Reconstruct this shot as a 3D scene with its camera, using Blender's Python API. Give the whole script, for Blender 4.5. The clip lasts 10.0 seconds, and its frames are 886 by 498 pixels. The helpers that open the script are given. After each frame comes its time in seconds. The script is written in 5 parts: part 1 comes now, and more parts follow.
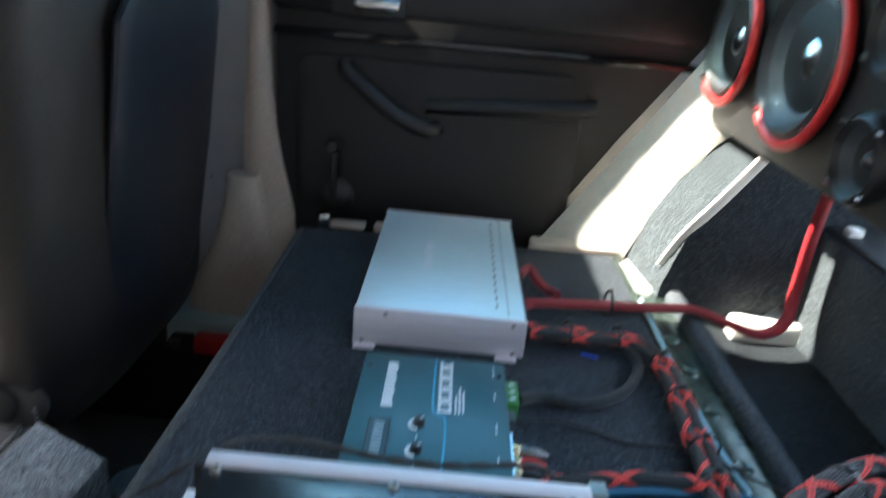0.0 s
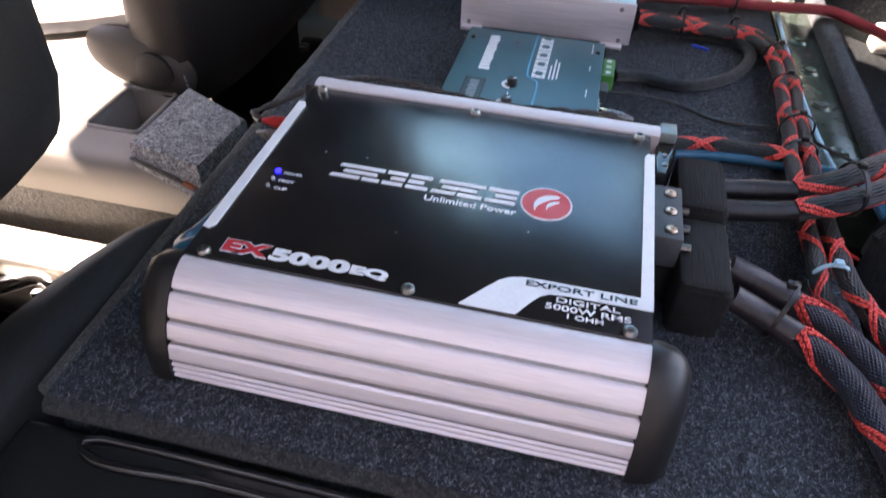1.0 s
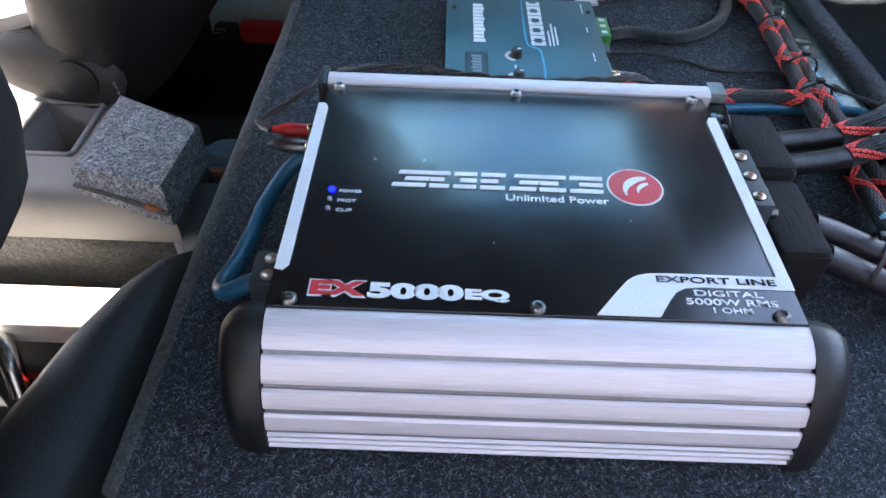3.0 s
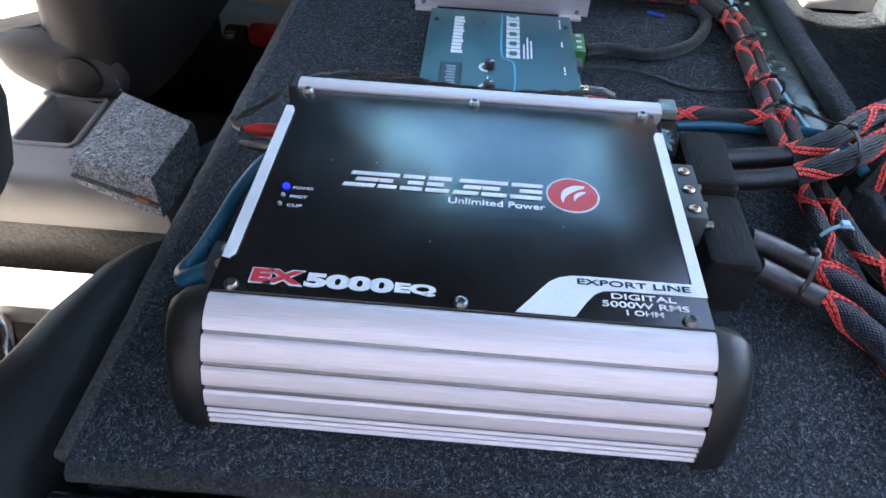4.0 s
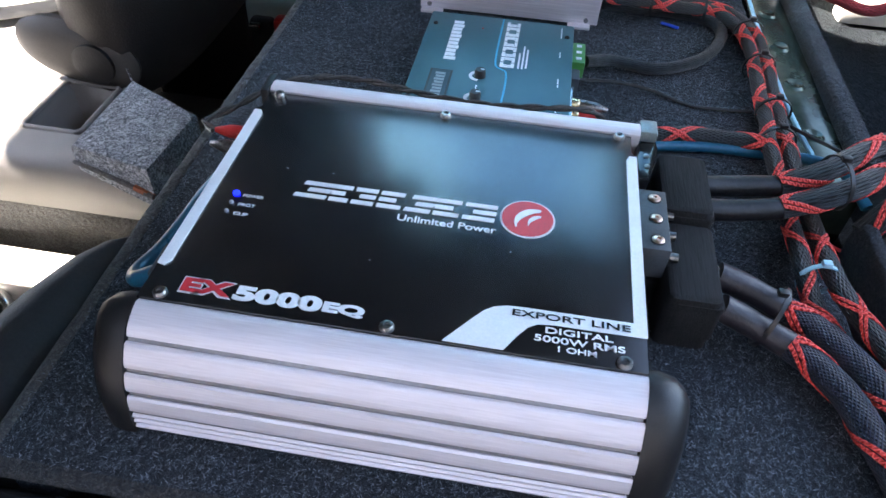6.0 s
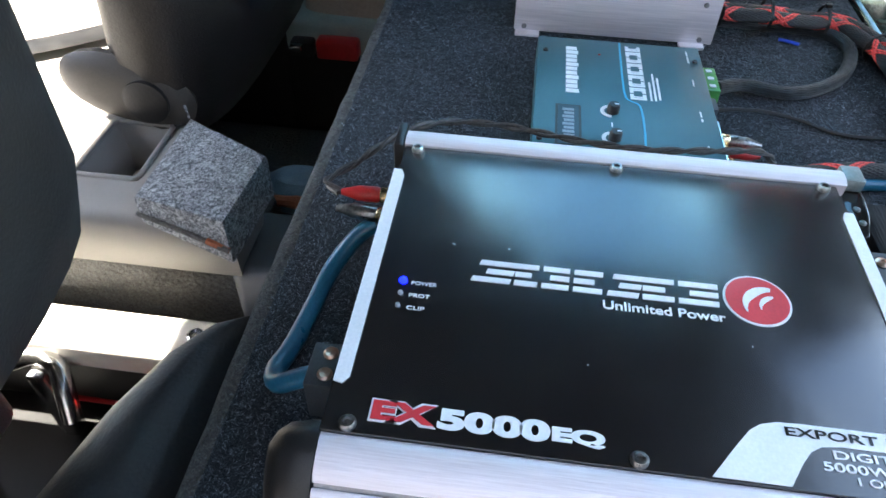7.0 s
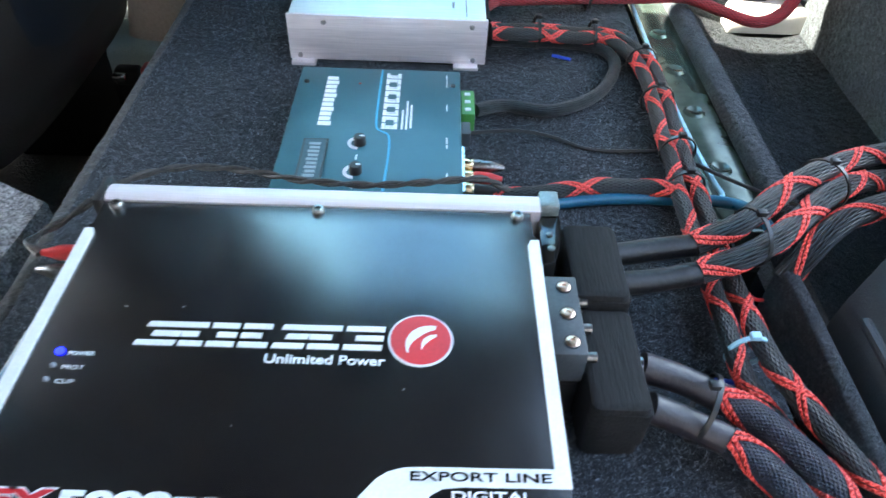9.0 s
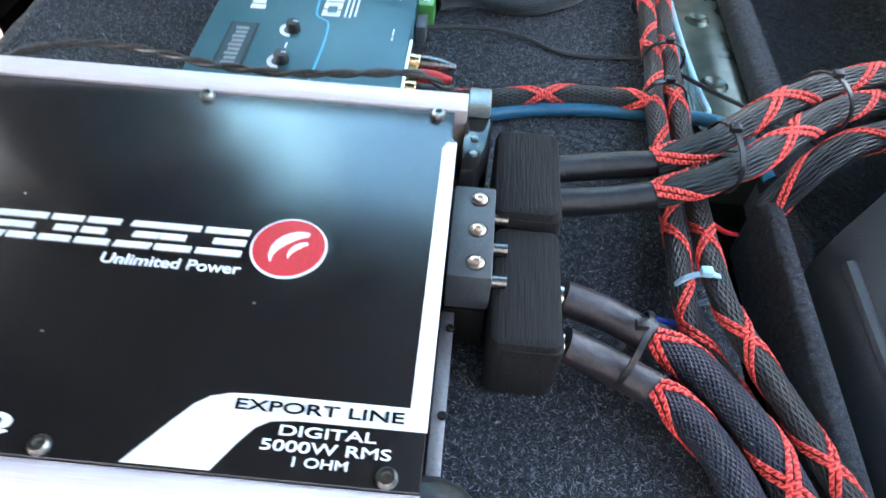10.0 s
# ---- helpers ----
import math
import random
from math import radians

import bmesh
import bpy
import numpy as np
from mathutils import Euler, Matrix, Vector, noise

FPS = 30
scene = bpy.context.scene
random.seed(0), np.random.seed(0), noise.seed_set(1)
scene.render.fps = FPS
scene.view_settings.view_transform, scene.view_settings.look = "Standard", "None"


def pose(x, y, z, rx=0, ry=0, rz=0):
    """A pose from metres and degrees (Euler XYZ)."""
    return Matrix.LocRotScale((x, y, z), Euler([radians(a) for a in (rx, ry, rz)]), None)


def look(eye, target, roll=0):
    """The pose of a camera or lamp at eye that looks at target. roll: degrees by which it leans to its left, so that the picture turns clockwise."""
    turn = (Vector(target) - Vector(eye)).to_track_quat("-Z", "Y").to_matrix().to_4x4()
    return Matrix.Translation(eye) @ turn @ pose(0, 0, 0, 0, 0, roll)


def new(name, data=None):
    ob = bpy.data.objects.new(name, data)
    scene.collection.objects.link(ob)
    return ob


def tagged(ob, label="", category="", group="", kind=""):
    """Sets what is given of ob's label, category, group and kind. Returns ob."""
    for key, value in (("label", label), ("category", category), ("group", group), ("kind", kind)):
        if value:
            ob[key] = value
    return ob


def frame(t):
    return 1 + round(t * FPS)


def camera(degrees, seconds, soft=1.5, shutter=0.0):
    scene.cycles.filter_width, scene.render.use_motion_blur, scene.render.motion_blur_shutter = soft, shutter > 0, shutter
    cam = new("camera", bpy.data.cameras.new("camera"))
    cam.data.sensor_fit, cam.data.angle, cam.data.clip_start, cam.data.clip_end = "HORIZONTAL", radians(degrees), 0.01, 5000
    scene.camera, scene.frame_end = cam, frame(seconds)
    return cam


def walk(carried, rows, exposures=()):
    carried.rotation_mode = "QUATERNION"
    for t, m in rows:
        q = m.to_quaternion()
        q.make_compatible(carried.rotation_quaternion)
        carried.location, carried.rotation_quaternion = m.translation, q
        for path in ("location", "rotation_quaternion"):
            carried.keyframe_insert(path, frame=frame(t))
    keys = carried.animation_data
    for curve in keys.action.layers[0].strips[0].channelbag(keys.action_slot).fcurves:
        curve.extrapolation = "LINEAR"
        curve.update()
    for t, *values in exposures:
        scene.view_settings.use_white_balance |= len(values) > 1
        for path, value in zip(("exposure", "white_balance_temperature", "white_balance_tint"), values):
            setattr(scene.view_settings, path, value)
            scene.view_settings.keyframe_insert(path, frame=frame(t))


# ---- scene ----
cam = camera(65.3, 10.0, soft=1.5, shutter=0.35)
PATH = [
    (0, (0.0174, -0.3767, 0.4016), (0.0180, 0.0869, 0.2142), 5.51),
    (0.5, (0.0634, -0.4075, 0.3207), (-0.0109, 0.0114, 0.0580), 3.60),
    (1, (0.0713, -0.4560, 0.3450), (-0.0022, -0.0915, 0.0108), 2.59),
    (1.5, (0.0425, -0.4328, 0.3432), (-0.0283, -0.0835, -0.0075), 2.69),
    (2, (0.0130, -0.4025, 0.3261), (-0.0433, -0.0519, -0.0260), 2.01),
    (2.5, (-0.0393, -0.3930, 0.3003), (-0.0428, -0.0360, -0.0498), 2.67),
    (2.7, (-0.0513, -0.4050, 0.3168), (-0.0478, -0.0488, -0.0341), 2.47),
    (3.8, (-0.0219, -0.4324, 0.3408), (-0.0228, -0.0733, -0.0072), 3.60),
    (4, (-0.0039, -0.4393, 0.3454), (-0.0144, -0.0798, -0.0019), 3.39),
    (4.5, (0.0039, -0.4153, 0.3362), (-0.0280, -0.0574, -0.0114), 3.35),
    (5, (0.0292, -0.4190, 0.3495), (-0.0119, -0.0632, 0.0006), 2.42),
    (5.2, (0.0619, -0.4186, 0.3487), (0.0212, -0.0620, 0.0006), 2.68),
    (6.3, (0.0393, -0.4059, 0.3528), (-0.0048, -0.0554, -0.0010), 3.45),
    (6.5, (0.0022, -0.3952, 0.3499), (-0.0446, -0.0443, -0.0033), 3.32),
    (7, (-0.0677, -0.3463, 0.3316), (-0.1057, 0.0069, -0.0202), 1.75),
    (7.5, (-0.0461, -0.3577, 0.3768), (-0.0573, -0.0004, 0.0273), 2.55),
    (8, (0.0054, -0.3762, 0.3842), (-0.0037, -0.0190, 0.0344), 2.68),
    (8.5, (0.0206, -0.3693, 0.3864), (0.0188, -0.0115, 0.0370), 2.25),
    (9, (0.0678, -0.3191, 0.3540), (0.0788, 0.0380, 0.0042), 2.86),
    (9.5, (0.1066, -0.3057, 0.3488), (0.1154, 0.0267, -0.0247), 4.08),
    (10, (0.1392, -0.2854, 0.3056), (0.1280, 0.0340, -0.0790), 3.50),
]
EXPOSURES = [(0.0, 3.15, 6750, 6), (0.5, 3.4, 7400, 14), (1.0, 3.4, 8000, 27), (1.5, 3.4, 7800, 25), (2.0, 3.45, 7400, 20), (2.5, 3.55, 6800, 16), (5.0, 3.5, 6750, 16),
             (6.5, 3.55, 6750, 12), (7.0, 3.75, 6900, 9), (7.5, 4.0, 7100, 7), (8.5, 4.1, 7100, 7), (9.5, 4.3, 7400, 10), (10.0, 4.4, 7700, 12)]
walk(cam, [(t, look(eye, target, roll)) for t, eye, target, roll in PATH], EXPOSURES)

# ---- daylight ----
SUN_FROM = Vector((-0.70, 0.012, 0.71)).normalized()
world = bpy.data.worlds.new("sky")
scene.world = world
world.use_nodes = True
wn = world.node_tree.nodes
sky = wn.new("ShaderNodeTexSky")
sky.sky_type, sky.sun_disc = "NISHITA", False
sky.sun_elevation, sky.sun_rotation = math.asin(SUN_FROM.z), math.atan2(SUN_FROM.x, SUN_FROM.y)
sky.dust_density = 0.7
wn["Background"].inputs["Strength"].default_value = 0.15
wco = wn.new("ShaderNodeTexCoord")
clouds = wn.new("ShaderNodeTexNoise")
clouds.inputs["Scale"].default_value, clouds.inputs["Detail"].default_value, clouds.inputs["Roughness"].default_value = 4.0, 7.0, 0.6
cover = wn.new("ShaderNodeValToRGB")
cover.color_ramp.elements[0].position, cover.color_ramp.elements[1].position = 0.50, 0.90
haze = wn.new("ShaderNodeMix")
haze.data_type = "RGBA"
haze.inputs[7].default_value = (7.0, 8.6, 9.6, 1)
world.node_tree.links.new(wco.outputs["Generated"], clouds.inputs["Vector"])
world.node_tree.links.new(clouds.outputs["Fac"], cover.inputs["Fac"])
world.node_tree.links.new(cover.outputs["Color"], haze.inputs[0])
world.node_tree.links.new(sky.outputs["Color"], haze.inputs[6])
world.node_tree.links.new(haze.outputs[2], wn["Background"].inputs["Color"])
sun = new("sun", bpy.data.lights.new("sun", "SUN"))
sun.data.energy, sun.data.angle, sun.data.color = 5.0, radians(0.6), (1.0, 0.95, 0.87)
sun.matrix_world = look(SUN_FROM * 5, (0, 0, 0))
# fill lamp added at an assumed open hatch, to lift boot and wheel arch
hatch = new("hatch_fill", bpy.data.lights.new("hatch_fill", "AREA"))
hatch.data.shape, hatch.data.size, hatch.data.size_y = "RECTANGLE", 0.55, 0.3
hatch.data.energy, hatch.data.color = 0.25, (0.86, 0.95, 1.0)
hatch.matrix_world = look((1.03, 0.46, 0.52), (0.40, 0.50, 0.0))


# ---- materials ----
def shader(name):
    m = bpy.data.materials.new(name)
    m.use_nodes = True
    nt = m.node_tree
    return m, nt, nt.nodes["Principled BSDF"]


def node(nt, kind, **values):
    n = nt.nodes.new(kind)
    for k, v in values.items():
        n.inputs[k].default_value = v
    return n


def surface(name, dark, light, scale=60.0, rough=0.5, metal=0.0, bump=0.0, fine=600.0, spread=0.08, stretch=(1, 1, 1), coat=0.0):
    """Two colours mixed by coarse and fine noise in metres, with roughness spread and fine relief."""
    m, nt, b = shader(name)
    link = nt.links.new
    co = nt.nodes.new("ShaderNodeTexCoord")
    mp = node(nt, "ShaderNodeMapping", Scale=stretch)
    link(co.outputs["Object"], mp.inputs["Vector"])
    a = node(nt, "ShaderNodeTexNoise", Scale=scale, Detail=4.0)
    f = node(nt, "ShaderNodeTexNoise", Scale=fine, Detail=3.0)
    for n in (a, f):
        link(mp.outputs["Vector"], n.inputs["Vector"])
    mid = nt.nodes.new("ShaderNodeMath")
    mid.operation = "MULTIPLY_ADD"
    mid.inputs[1].default_value, mid.inputs[2].default_value = 0.5, 0.0
    add = nt.nodes.new("ShaderNodeMath")
    add.operation = "ADD"
    link(a.outputs["Fac"], add.inputs[0])
    link(f.outputs["Fac"], add.inputs[1])
    link(add.outputs[0], mid.inputs[0])
    ramp = nt.nodes.new("ShaderNodeValToRGB")
    ramp.color_ramp.elements[0].position, ramp.color_ramp.elements[1].position = 0.36, 0.64
    ramp.color_ramp.elements[0].color, ramp.color_ramp.elements[1].color = (*dark, 1), (*light, 1)
    link(mid.outputs[0], ramp.inputs["Fac"])
    link(ramp.outputs["Color"], b.inputs["Base Color"])
    rr = node(nt, "ShaderNodeMapRange")
    rr.inputs["To Min"].default_value, rr.inputs["To Max"].default_value = max(rough - spread, 0.02), min(rough + spread, 1)
    link(a.outputs["Fac"], rr.inputs["Value"])
    link(rr.outputs["Result"], b.inputs["Roughness"])
    b.inputs["Metallic"].default_value = metal
    b.inputs["Coat Weight"].default_value = coat
    if bump:
        bp = node(nt, "ShaderNodeBump", Strength=bump, Distance=0.001)
        link(f.outputs["Fac"], bp.inputs["Height"])
        link(bp.outputs["Normal"], b.inputs["Normal"])
    return m


def carpet(name, dark, light, speck, scale=900.0, sheen=0.12):
    """Needle-felt: dark ground, flecks of paler fibre, strong short relief."""
    m, nt, b = shader(name)
    link = nt.links.new
    co = nt.nodes.new("ShaderNodeTexCoord")
    a = node(nt, "ShaderNodeTexNoise", Scale=scale, Detail=8.0, Roughness=0.85, Distortion=2.0)
    c = node(nt, "ShaderNodeTexNoise", Scale=18.0, Detail=3.0)
    v = node(nt, "ShaderNodeTexVoronoi", Scale=scale * 0.55)
    for n in (a, c, v):
        link(co.outputs["Object"], n.inputs["Vector"])
    ramp = nt.nodes.new("ShaderNodeValToRGB")
    e = ramp.color_ramp.elements
    e[0].position, e[0].color = 0.45, (*dark, 1)
    e[1].position, e[1].color = 0.66, (*speck, 1)
    mid = e.new(0.55)
    mid.color = (*light, 1)
    link(a.outputs["Fac"], ramp.inputs["Fac"])
    mix = nt.nodes.new("ShaderNodeMix")
    mix.data_type, mix.blend_type = "RGBA", "MULTIPLY"
    mix.inputs[0].default_value = 0.45
    link(ramp.outputs["Color"], mix.inputs[6])
    link(c.outputs["Fac"], mix.inputs[7])
    link(mix.outputs[2], b.inputs["Base Color"])
    b.inputs["Roughness"].default_value = 0.95
    b.inputs["Specular IOR Level"].default_value = 0.2
    b.inputs["Sheen Weight"].default_value, b.inputs["Sheen Roughness"].default_value = sheen, 0.5
    b.inputs["Sheen Tint"].default_value = (0.72, 0.86, 1.0, 1)
    add = nt.nodes.new("ShaderNodeMath")
    link(a.outputs["Fac"], add.inputs[0])
    link(v.outputs["Distance"], add.inputs[1])
    bp = node(nt, "ShaderNodeBump", Strength=1.0, Distance=0.003)
    link(add.outputs[0], bp.inputs["Height"])
    link(bp.outputs["Normal"], b.inputs["Normal"])
    return m


def braid(name, dark, light, rough=0.5, count=18.0, pitch=150.0):
    """Woven sleeving laid along a tube by its length and turn."""
    m, nt, b = shader(name)
    link = nt.links.new
    uv = nt.nodes.new("ShaderNodeUVMap")
    sep = nt.nodes.new("ShaderNodeSeparateXYZ")
    link(uv.outputs["UV"], sep.inputs["Vector"])
    waves = []
    for sign in (1, -1):
        along = nt.nodes.new("ShaderNodeMath")
        along.operation = "MULTIPLY"
        along.inputs[1].default_value = pitch * math.tau
        link(sep.outputs["X"], along.inputs[0])
        turn = nt.nodes.new("ShaderNodeMath")
        turn.operation = "MULTIPLY_ADD"
        turn.inputs[1].default_value = sign * count * math.tau
        link(sep.outputs["Y"], turn.inputs[0])
        link(along.outputs[0], turn.inputs[2])
        s = nt.nodes.new("ShaderNodeMath")
        s.operation = "SINE"
        link(turn.outputs[0], s.inputs[0])
        waves.append(s)
    top = nt.nodes.new("ShaderNodeMath")
    top.operation = "MAXIMUM"
    link(waves[0].outputs[0], top.inputs[0])
    link(waves[1].outputs[0], top.inputs[1])
    ramp = nt.nodes.new("ShaderNodeValToRGB")
    ramp.color_ramp.elements[0].position, ramp.color_ramp.elements[1].position = 0.2, 0.95
    ramp.color_ramp.elements[0].color, ramp.color_ramp.elements[1].color = (*dark, 1), (*light, 1)
    link(top.outputs[0], ramp.inputs["Fac"])
    link(ramp.outputs["Color"], b.inputs["Base Color"])
    b.inputs["Roughness"].default_value = rough
    bp = node(nt, "ShaderNodeBump", Strength=0.8, Distance=0.001)
    link(top.outputs[0], bp.inputs["Height"])
    link(bp.outputs["Normal"], b.inputs["Normal"])
    return m


def glow(name, colour, strength):
    m, nt, b = shader(name)
    b.inputs["Base Color"].default_value = (*colour, 1)
    b.inputs["Emission Color"].default_value = (*colour, 1)
    b.inputs["Emission Strength"].default_value = strength
    return m


deck_carpet = carpet("charcoal_felt", (0.002, 0.003, 0.0045), (0.025, 0.031, 0.041), (0.42, 0.47, 0.53), 380.0, 0.10)
edge_brown = carpet("brown_edge_felt", (0.012, 0.010, 0.009), (0.06, 0.052, 0.047), (0.26, 0.23, 0.21), 300.0)
grey_carpet = carpet("grey_felt", (0.09, 0.09, 0.095), (0.55, 0.56, 0.58), (0.97, 0.98, 0.99), 150.0)
floor_carpet = carpet("floor_felt", (0.06, 0.055, 0.05), (0.16, 0.15, 0.135), (0.34, 0.32, 0.29), 300.0)
trunk_carpet = carpet("boot_felt", (0.005, 0.007, 0.008), (0.040, 0.050, 0.055), (0.34, 0.38, 0.40), 260.0)
alu = surface("brushed_aluminium", (0.66, 0.61, 0.645), (0.78, 0.73, 0.765), 6.0, 0.50, 0.35, 0.25, 900.0, 0.1, (0.05, 1, 1))
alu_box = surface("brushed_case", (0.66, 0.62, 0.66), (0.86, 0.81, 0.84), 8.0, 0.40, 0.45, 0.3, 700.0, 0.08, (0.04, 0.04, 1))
# case metal tinted cyan for the sky's reflection on its top
alu_sky_tint = surface("brushed_case_sky_tint", (0.60, 0.70, 0.72), (0.76, 0.84, 0.86), 8.0, 0.42, 0.35, 0.2, 700.0, 0.08, (0.04, 1, 1))
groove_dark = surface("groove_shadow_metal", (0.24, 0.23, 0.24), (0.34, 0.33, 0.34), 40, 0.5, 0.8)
gloss_black = surface("black_enamel", (0.004, 0.004, 0.005), (0.008, 0.008, 0.009), 30, 0.23, 0.0, 0.05, 260.0, 0.07)
gloss_black.node_tree.nodes["Principled BSDF"].inputs["Specular IOR Level"].default_value = 0.9
print_white = surface("white_print", (0.66, 0.68, 0.72), (0.78, 0.79, 0.82), 50, 0.4)
print_red = surface("red_print", (0.50, 0.02, 0.03), (0.62, 0.035, 0.045), 50, 0.4)
print_blue = surface("blue_print", (0.02, 0.30, 0.50), (0.04, 0.40, 0.60), 50, 0.4)
teal_paint = surface("teal_enamel", (0.020, 0.090, 0.115), (0.034, 0.122, 0.150), 25, 0.38, 0.1, 0.2, 900.0)
teal_dark = surface("teal_dark_print", (0.008, 0.030, 0.040), (0.012, 0.040, 0.052), 40, 0.4)
plastic_black = surface("black_plastic", (0.007, 0.0065, 0.007), (0.014, 0.013, 0.0135), 30, 0.42, 0, 0.2, 1200.0)
plastic_soft = surface("soft_black_trim", (0.005, 0.005, 0.0055), (0.011, 0.011, 0.0115), 20, 0.55, 0, 0.3, 900.0)
gloss_plastic = surface("gloss_black_plastic", (0.006, 0.006, 0.007), (0.012, 0.012, 0.012), 12, 0.12, 0, 0.05, 80.0)
leather = surface("worn_black_leather", (0.005, 0.005, 0.005), (0.014, 0.013, 0.013), 14, 0.55, 0, 0.35, 420.0, 0.1)
leather_brown = surface("dark_brown_leather", (0.010, 0.008, 0.007), (0.024, 0.019, 0.016), 9, 0.52, 0, 0.35, 420.0, 0.1)
pocket_cloth = surface("navy_pocket_leather", (0.006, 0.008, 0.012), (0.011, 0.014, 0.021), 9, 0.45, 0, 0.3, 420.0)
console_grey = surface("grey_console_plastic", (0.17, 0.160, 0.152), (0.225, 0.212, 0.202), 10, 0.55, 0, 0.25, 1500.0)
cream_paint = surface("cream_body_paint", (0.74, 0.71, 0.64), (0.84, 0.81, 0.75), 6, 0.35, 0, 0.05, 80.0)
dull_cream = surface("dusty_cream_trim", (0.42, 0.35, 0.29), (0.54, 0.46, 0.39), 6, 0.5, 0, 0.1, 200.0)
green_metal = surface("dark_green_gutter_metal", (0.030, 0.046, 0.040), (0.09, 0.125, 0.105), 12, 0.22, 0.5, 0.15, 60.0, 0.12)
tab_grey = surface("grey_green_tab", (0.18, 0.22, 0.22), (0.27, 0.31, 0.31), 40, 0.35, 0.4)
screw_steel = surface("dull_screw_steel", (0.16, 0.155, 0.15), (0.34, 0.33, 0.32), 400, 0.3, 1.0)
steel = surface("bright_steel", (0.5, 0.5, 0.5), (0.75, 0.74, 0.72), 60, 0.22, 1.0)
copper = surface("copper_screw", (0.62, 0.38, 0.27), (0.80, 0.55, 0.42), 80, 0.3, 1.0)
gold = surface("gold_plug", (0.75, 0.55, 0.30), (0.85, 0.68, 0.42), 80, 0.25, 1.0)
terminal_grey = surface("slate_plastic", (0.045, 0.052, 0.060), (0.07, 0.08, 0.09), 60, 0.5)
tape = surface("black_cloth_tape", (0.009, 0.009, 0.010), (0.022, 0.021, 0.022), 60, 0.8, 0, 0.5, 900.0, 0.1, (1, 0.06, 1))
tape.node_tree.nodes["Principled BSDF"].inputs["Specular IOR Level"].default_value = 0.2
shrink = surface("black_heat_shrink", (0.006, 0.006, 0.007), (0.014, 0.013, 0.015), 90, 0.40, 0, 0.4, 300.0)
shrink_purple = surface("brown_heat_shrink", (0.013, 0.010, 0.013), (0.030, 0.024, 0.030), 90, 0.40, 0, 0.5, 240.0)
sleeve_black = braid("black_sleeving", (0.003, 0.003, 0.004), (0.026, 0.028, 0.030))
sleeve_blue = braid("blue_black_sleeving", (0.003, 0.004, 0.009), (0.019, 0.022, 0.045), 0.45, 24.0, 260.0)
sleeve_fine = braid("ribbed_sleeving", (0.003, 0.004, 0.005), (0.018, 0.023, 0.027), 0.42, 20.0, 40.0)
sleeve_red = braid("red_sleeving", (0.14, 0.004, 0.008), (0.46, 0.02, 0.03), 0.5, 12.0, 130.0)
thread_red = braid("red_tracer_thread", (0.66, 0.030, 0.026), (0.98, 0.11, 0.090), 0.6, 0.5, 260.0)
wire_black = surface("black_wire", (0.008, 0.008, 0.009), (0.02, 0.02, 0.02), 80, 0.35)
wire_blue = surface("blue_wire_jacket", (0.006, 0.085, 0.16), (0.012, 0.13, 0.22), 60, 0.3)
wire_pale = surface("pale_blue_wire", (0.25, 0.48, 0.62), (0.36, 0.60, 0.72), 60, 0.35)
wire_brown = surface("brown_twisted_wire", (0.020, 0.017, 0.016), (0.06, 0.05, 0.045), 300, 0.5)
wire_bright_blue = surface("bright_blue_wire", (0.01, 0.06, 0.5), (0.02, 0.10, 0.65), 60, 0.4)
red_plastic = surface("red_plastic", (0.42, 0.015, 0.015), (0.58, 0.03, 0.03), 60, 0.35)
green_plastic = surface("green_plug_plastic", (0.04, 0.20, 0.04), (0.07, 0.30, 0.07), 60, 0.4)
orange_rust = surface("rusty_orange_cloth", (0.22, 0.06, 0.025), (0.38, 0.13, 0.06), 60, 0.8)
cone_grey = surface("speaker_cone_paper", (0.022, 0.028, 0.034), (0.045, 0.055, 0.065), 40, 0.5, 0, 0.3, 500.0)
headliner = surface("dark_headliner", (0.014, 0.014, 0.015), (0.026, 0.026, 0.027), 40, 0.9, 0, 0.3, 900.0)
body_outer = surface("silver_body_paint", (0.30, 0.30, 0.31), (0.36, 0.36, 0.37), 20, 0.3, 0.4)
concrete = surface("sunlit_concrete", (0.24, 0.215, 0.205), (0.34, 0.31, 0.295), 2.0, 0.85, 0, 0.4, 40.0)
plaster = surface("grey_plaster", (0.22, 0.20, 0.19), (0.30, 0.28, 0.265), 3.0, 0.9, 0, 0.4, 60.0)
tinted_glass, glass_nodes, glass = shader("green_tinted_glass")
glass.inputs["Base Color"].default_value = (0.52, 0.91, 1.0, 1)
glass.inputs["Transmission Weight"].default_value, glass.inputs["Roughness"].default_value, glass.inputs["IOR"].default_value = 1.0, 0.0, 1.45
# dark tint keeps the added roof opening out of the plate's reflection
roof_glass, roof_nodes, roof_tint = shader("dark_roof_glass")
roof_tint.inputs["Base Color"].default_value = (0.015, 0.02, 0.025, 1)
roof_tint.inputs["Transmission Weight"].default_value, roof_tint.inputs["Roughness"].default_value, roof_tint.inputs["IOR"].default_value = 1.0, 0.0, 1.45
led_off = surface("unlit_led", (0.20, 0.22, 0.26), (0.30, 0.32, 0.36), 50, 0.3)
led_blue = glow("lit_blue_led", (0.0, 0.006, 1.0), 0.9)



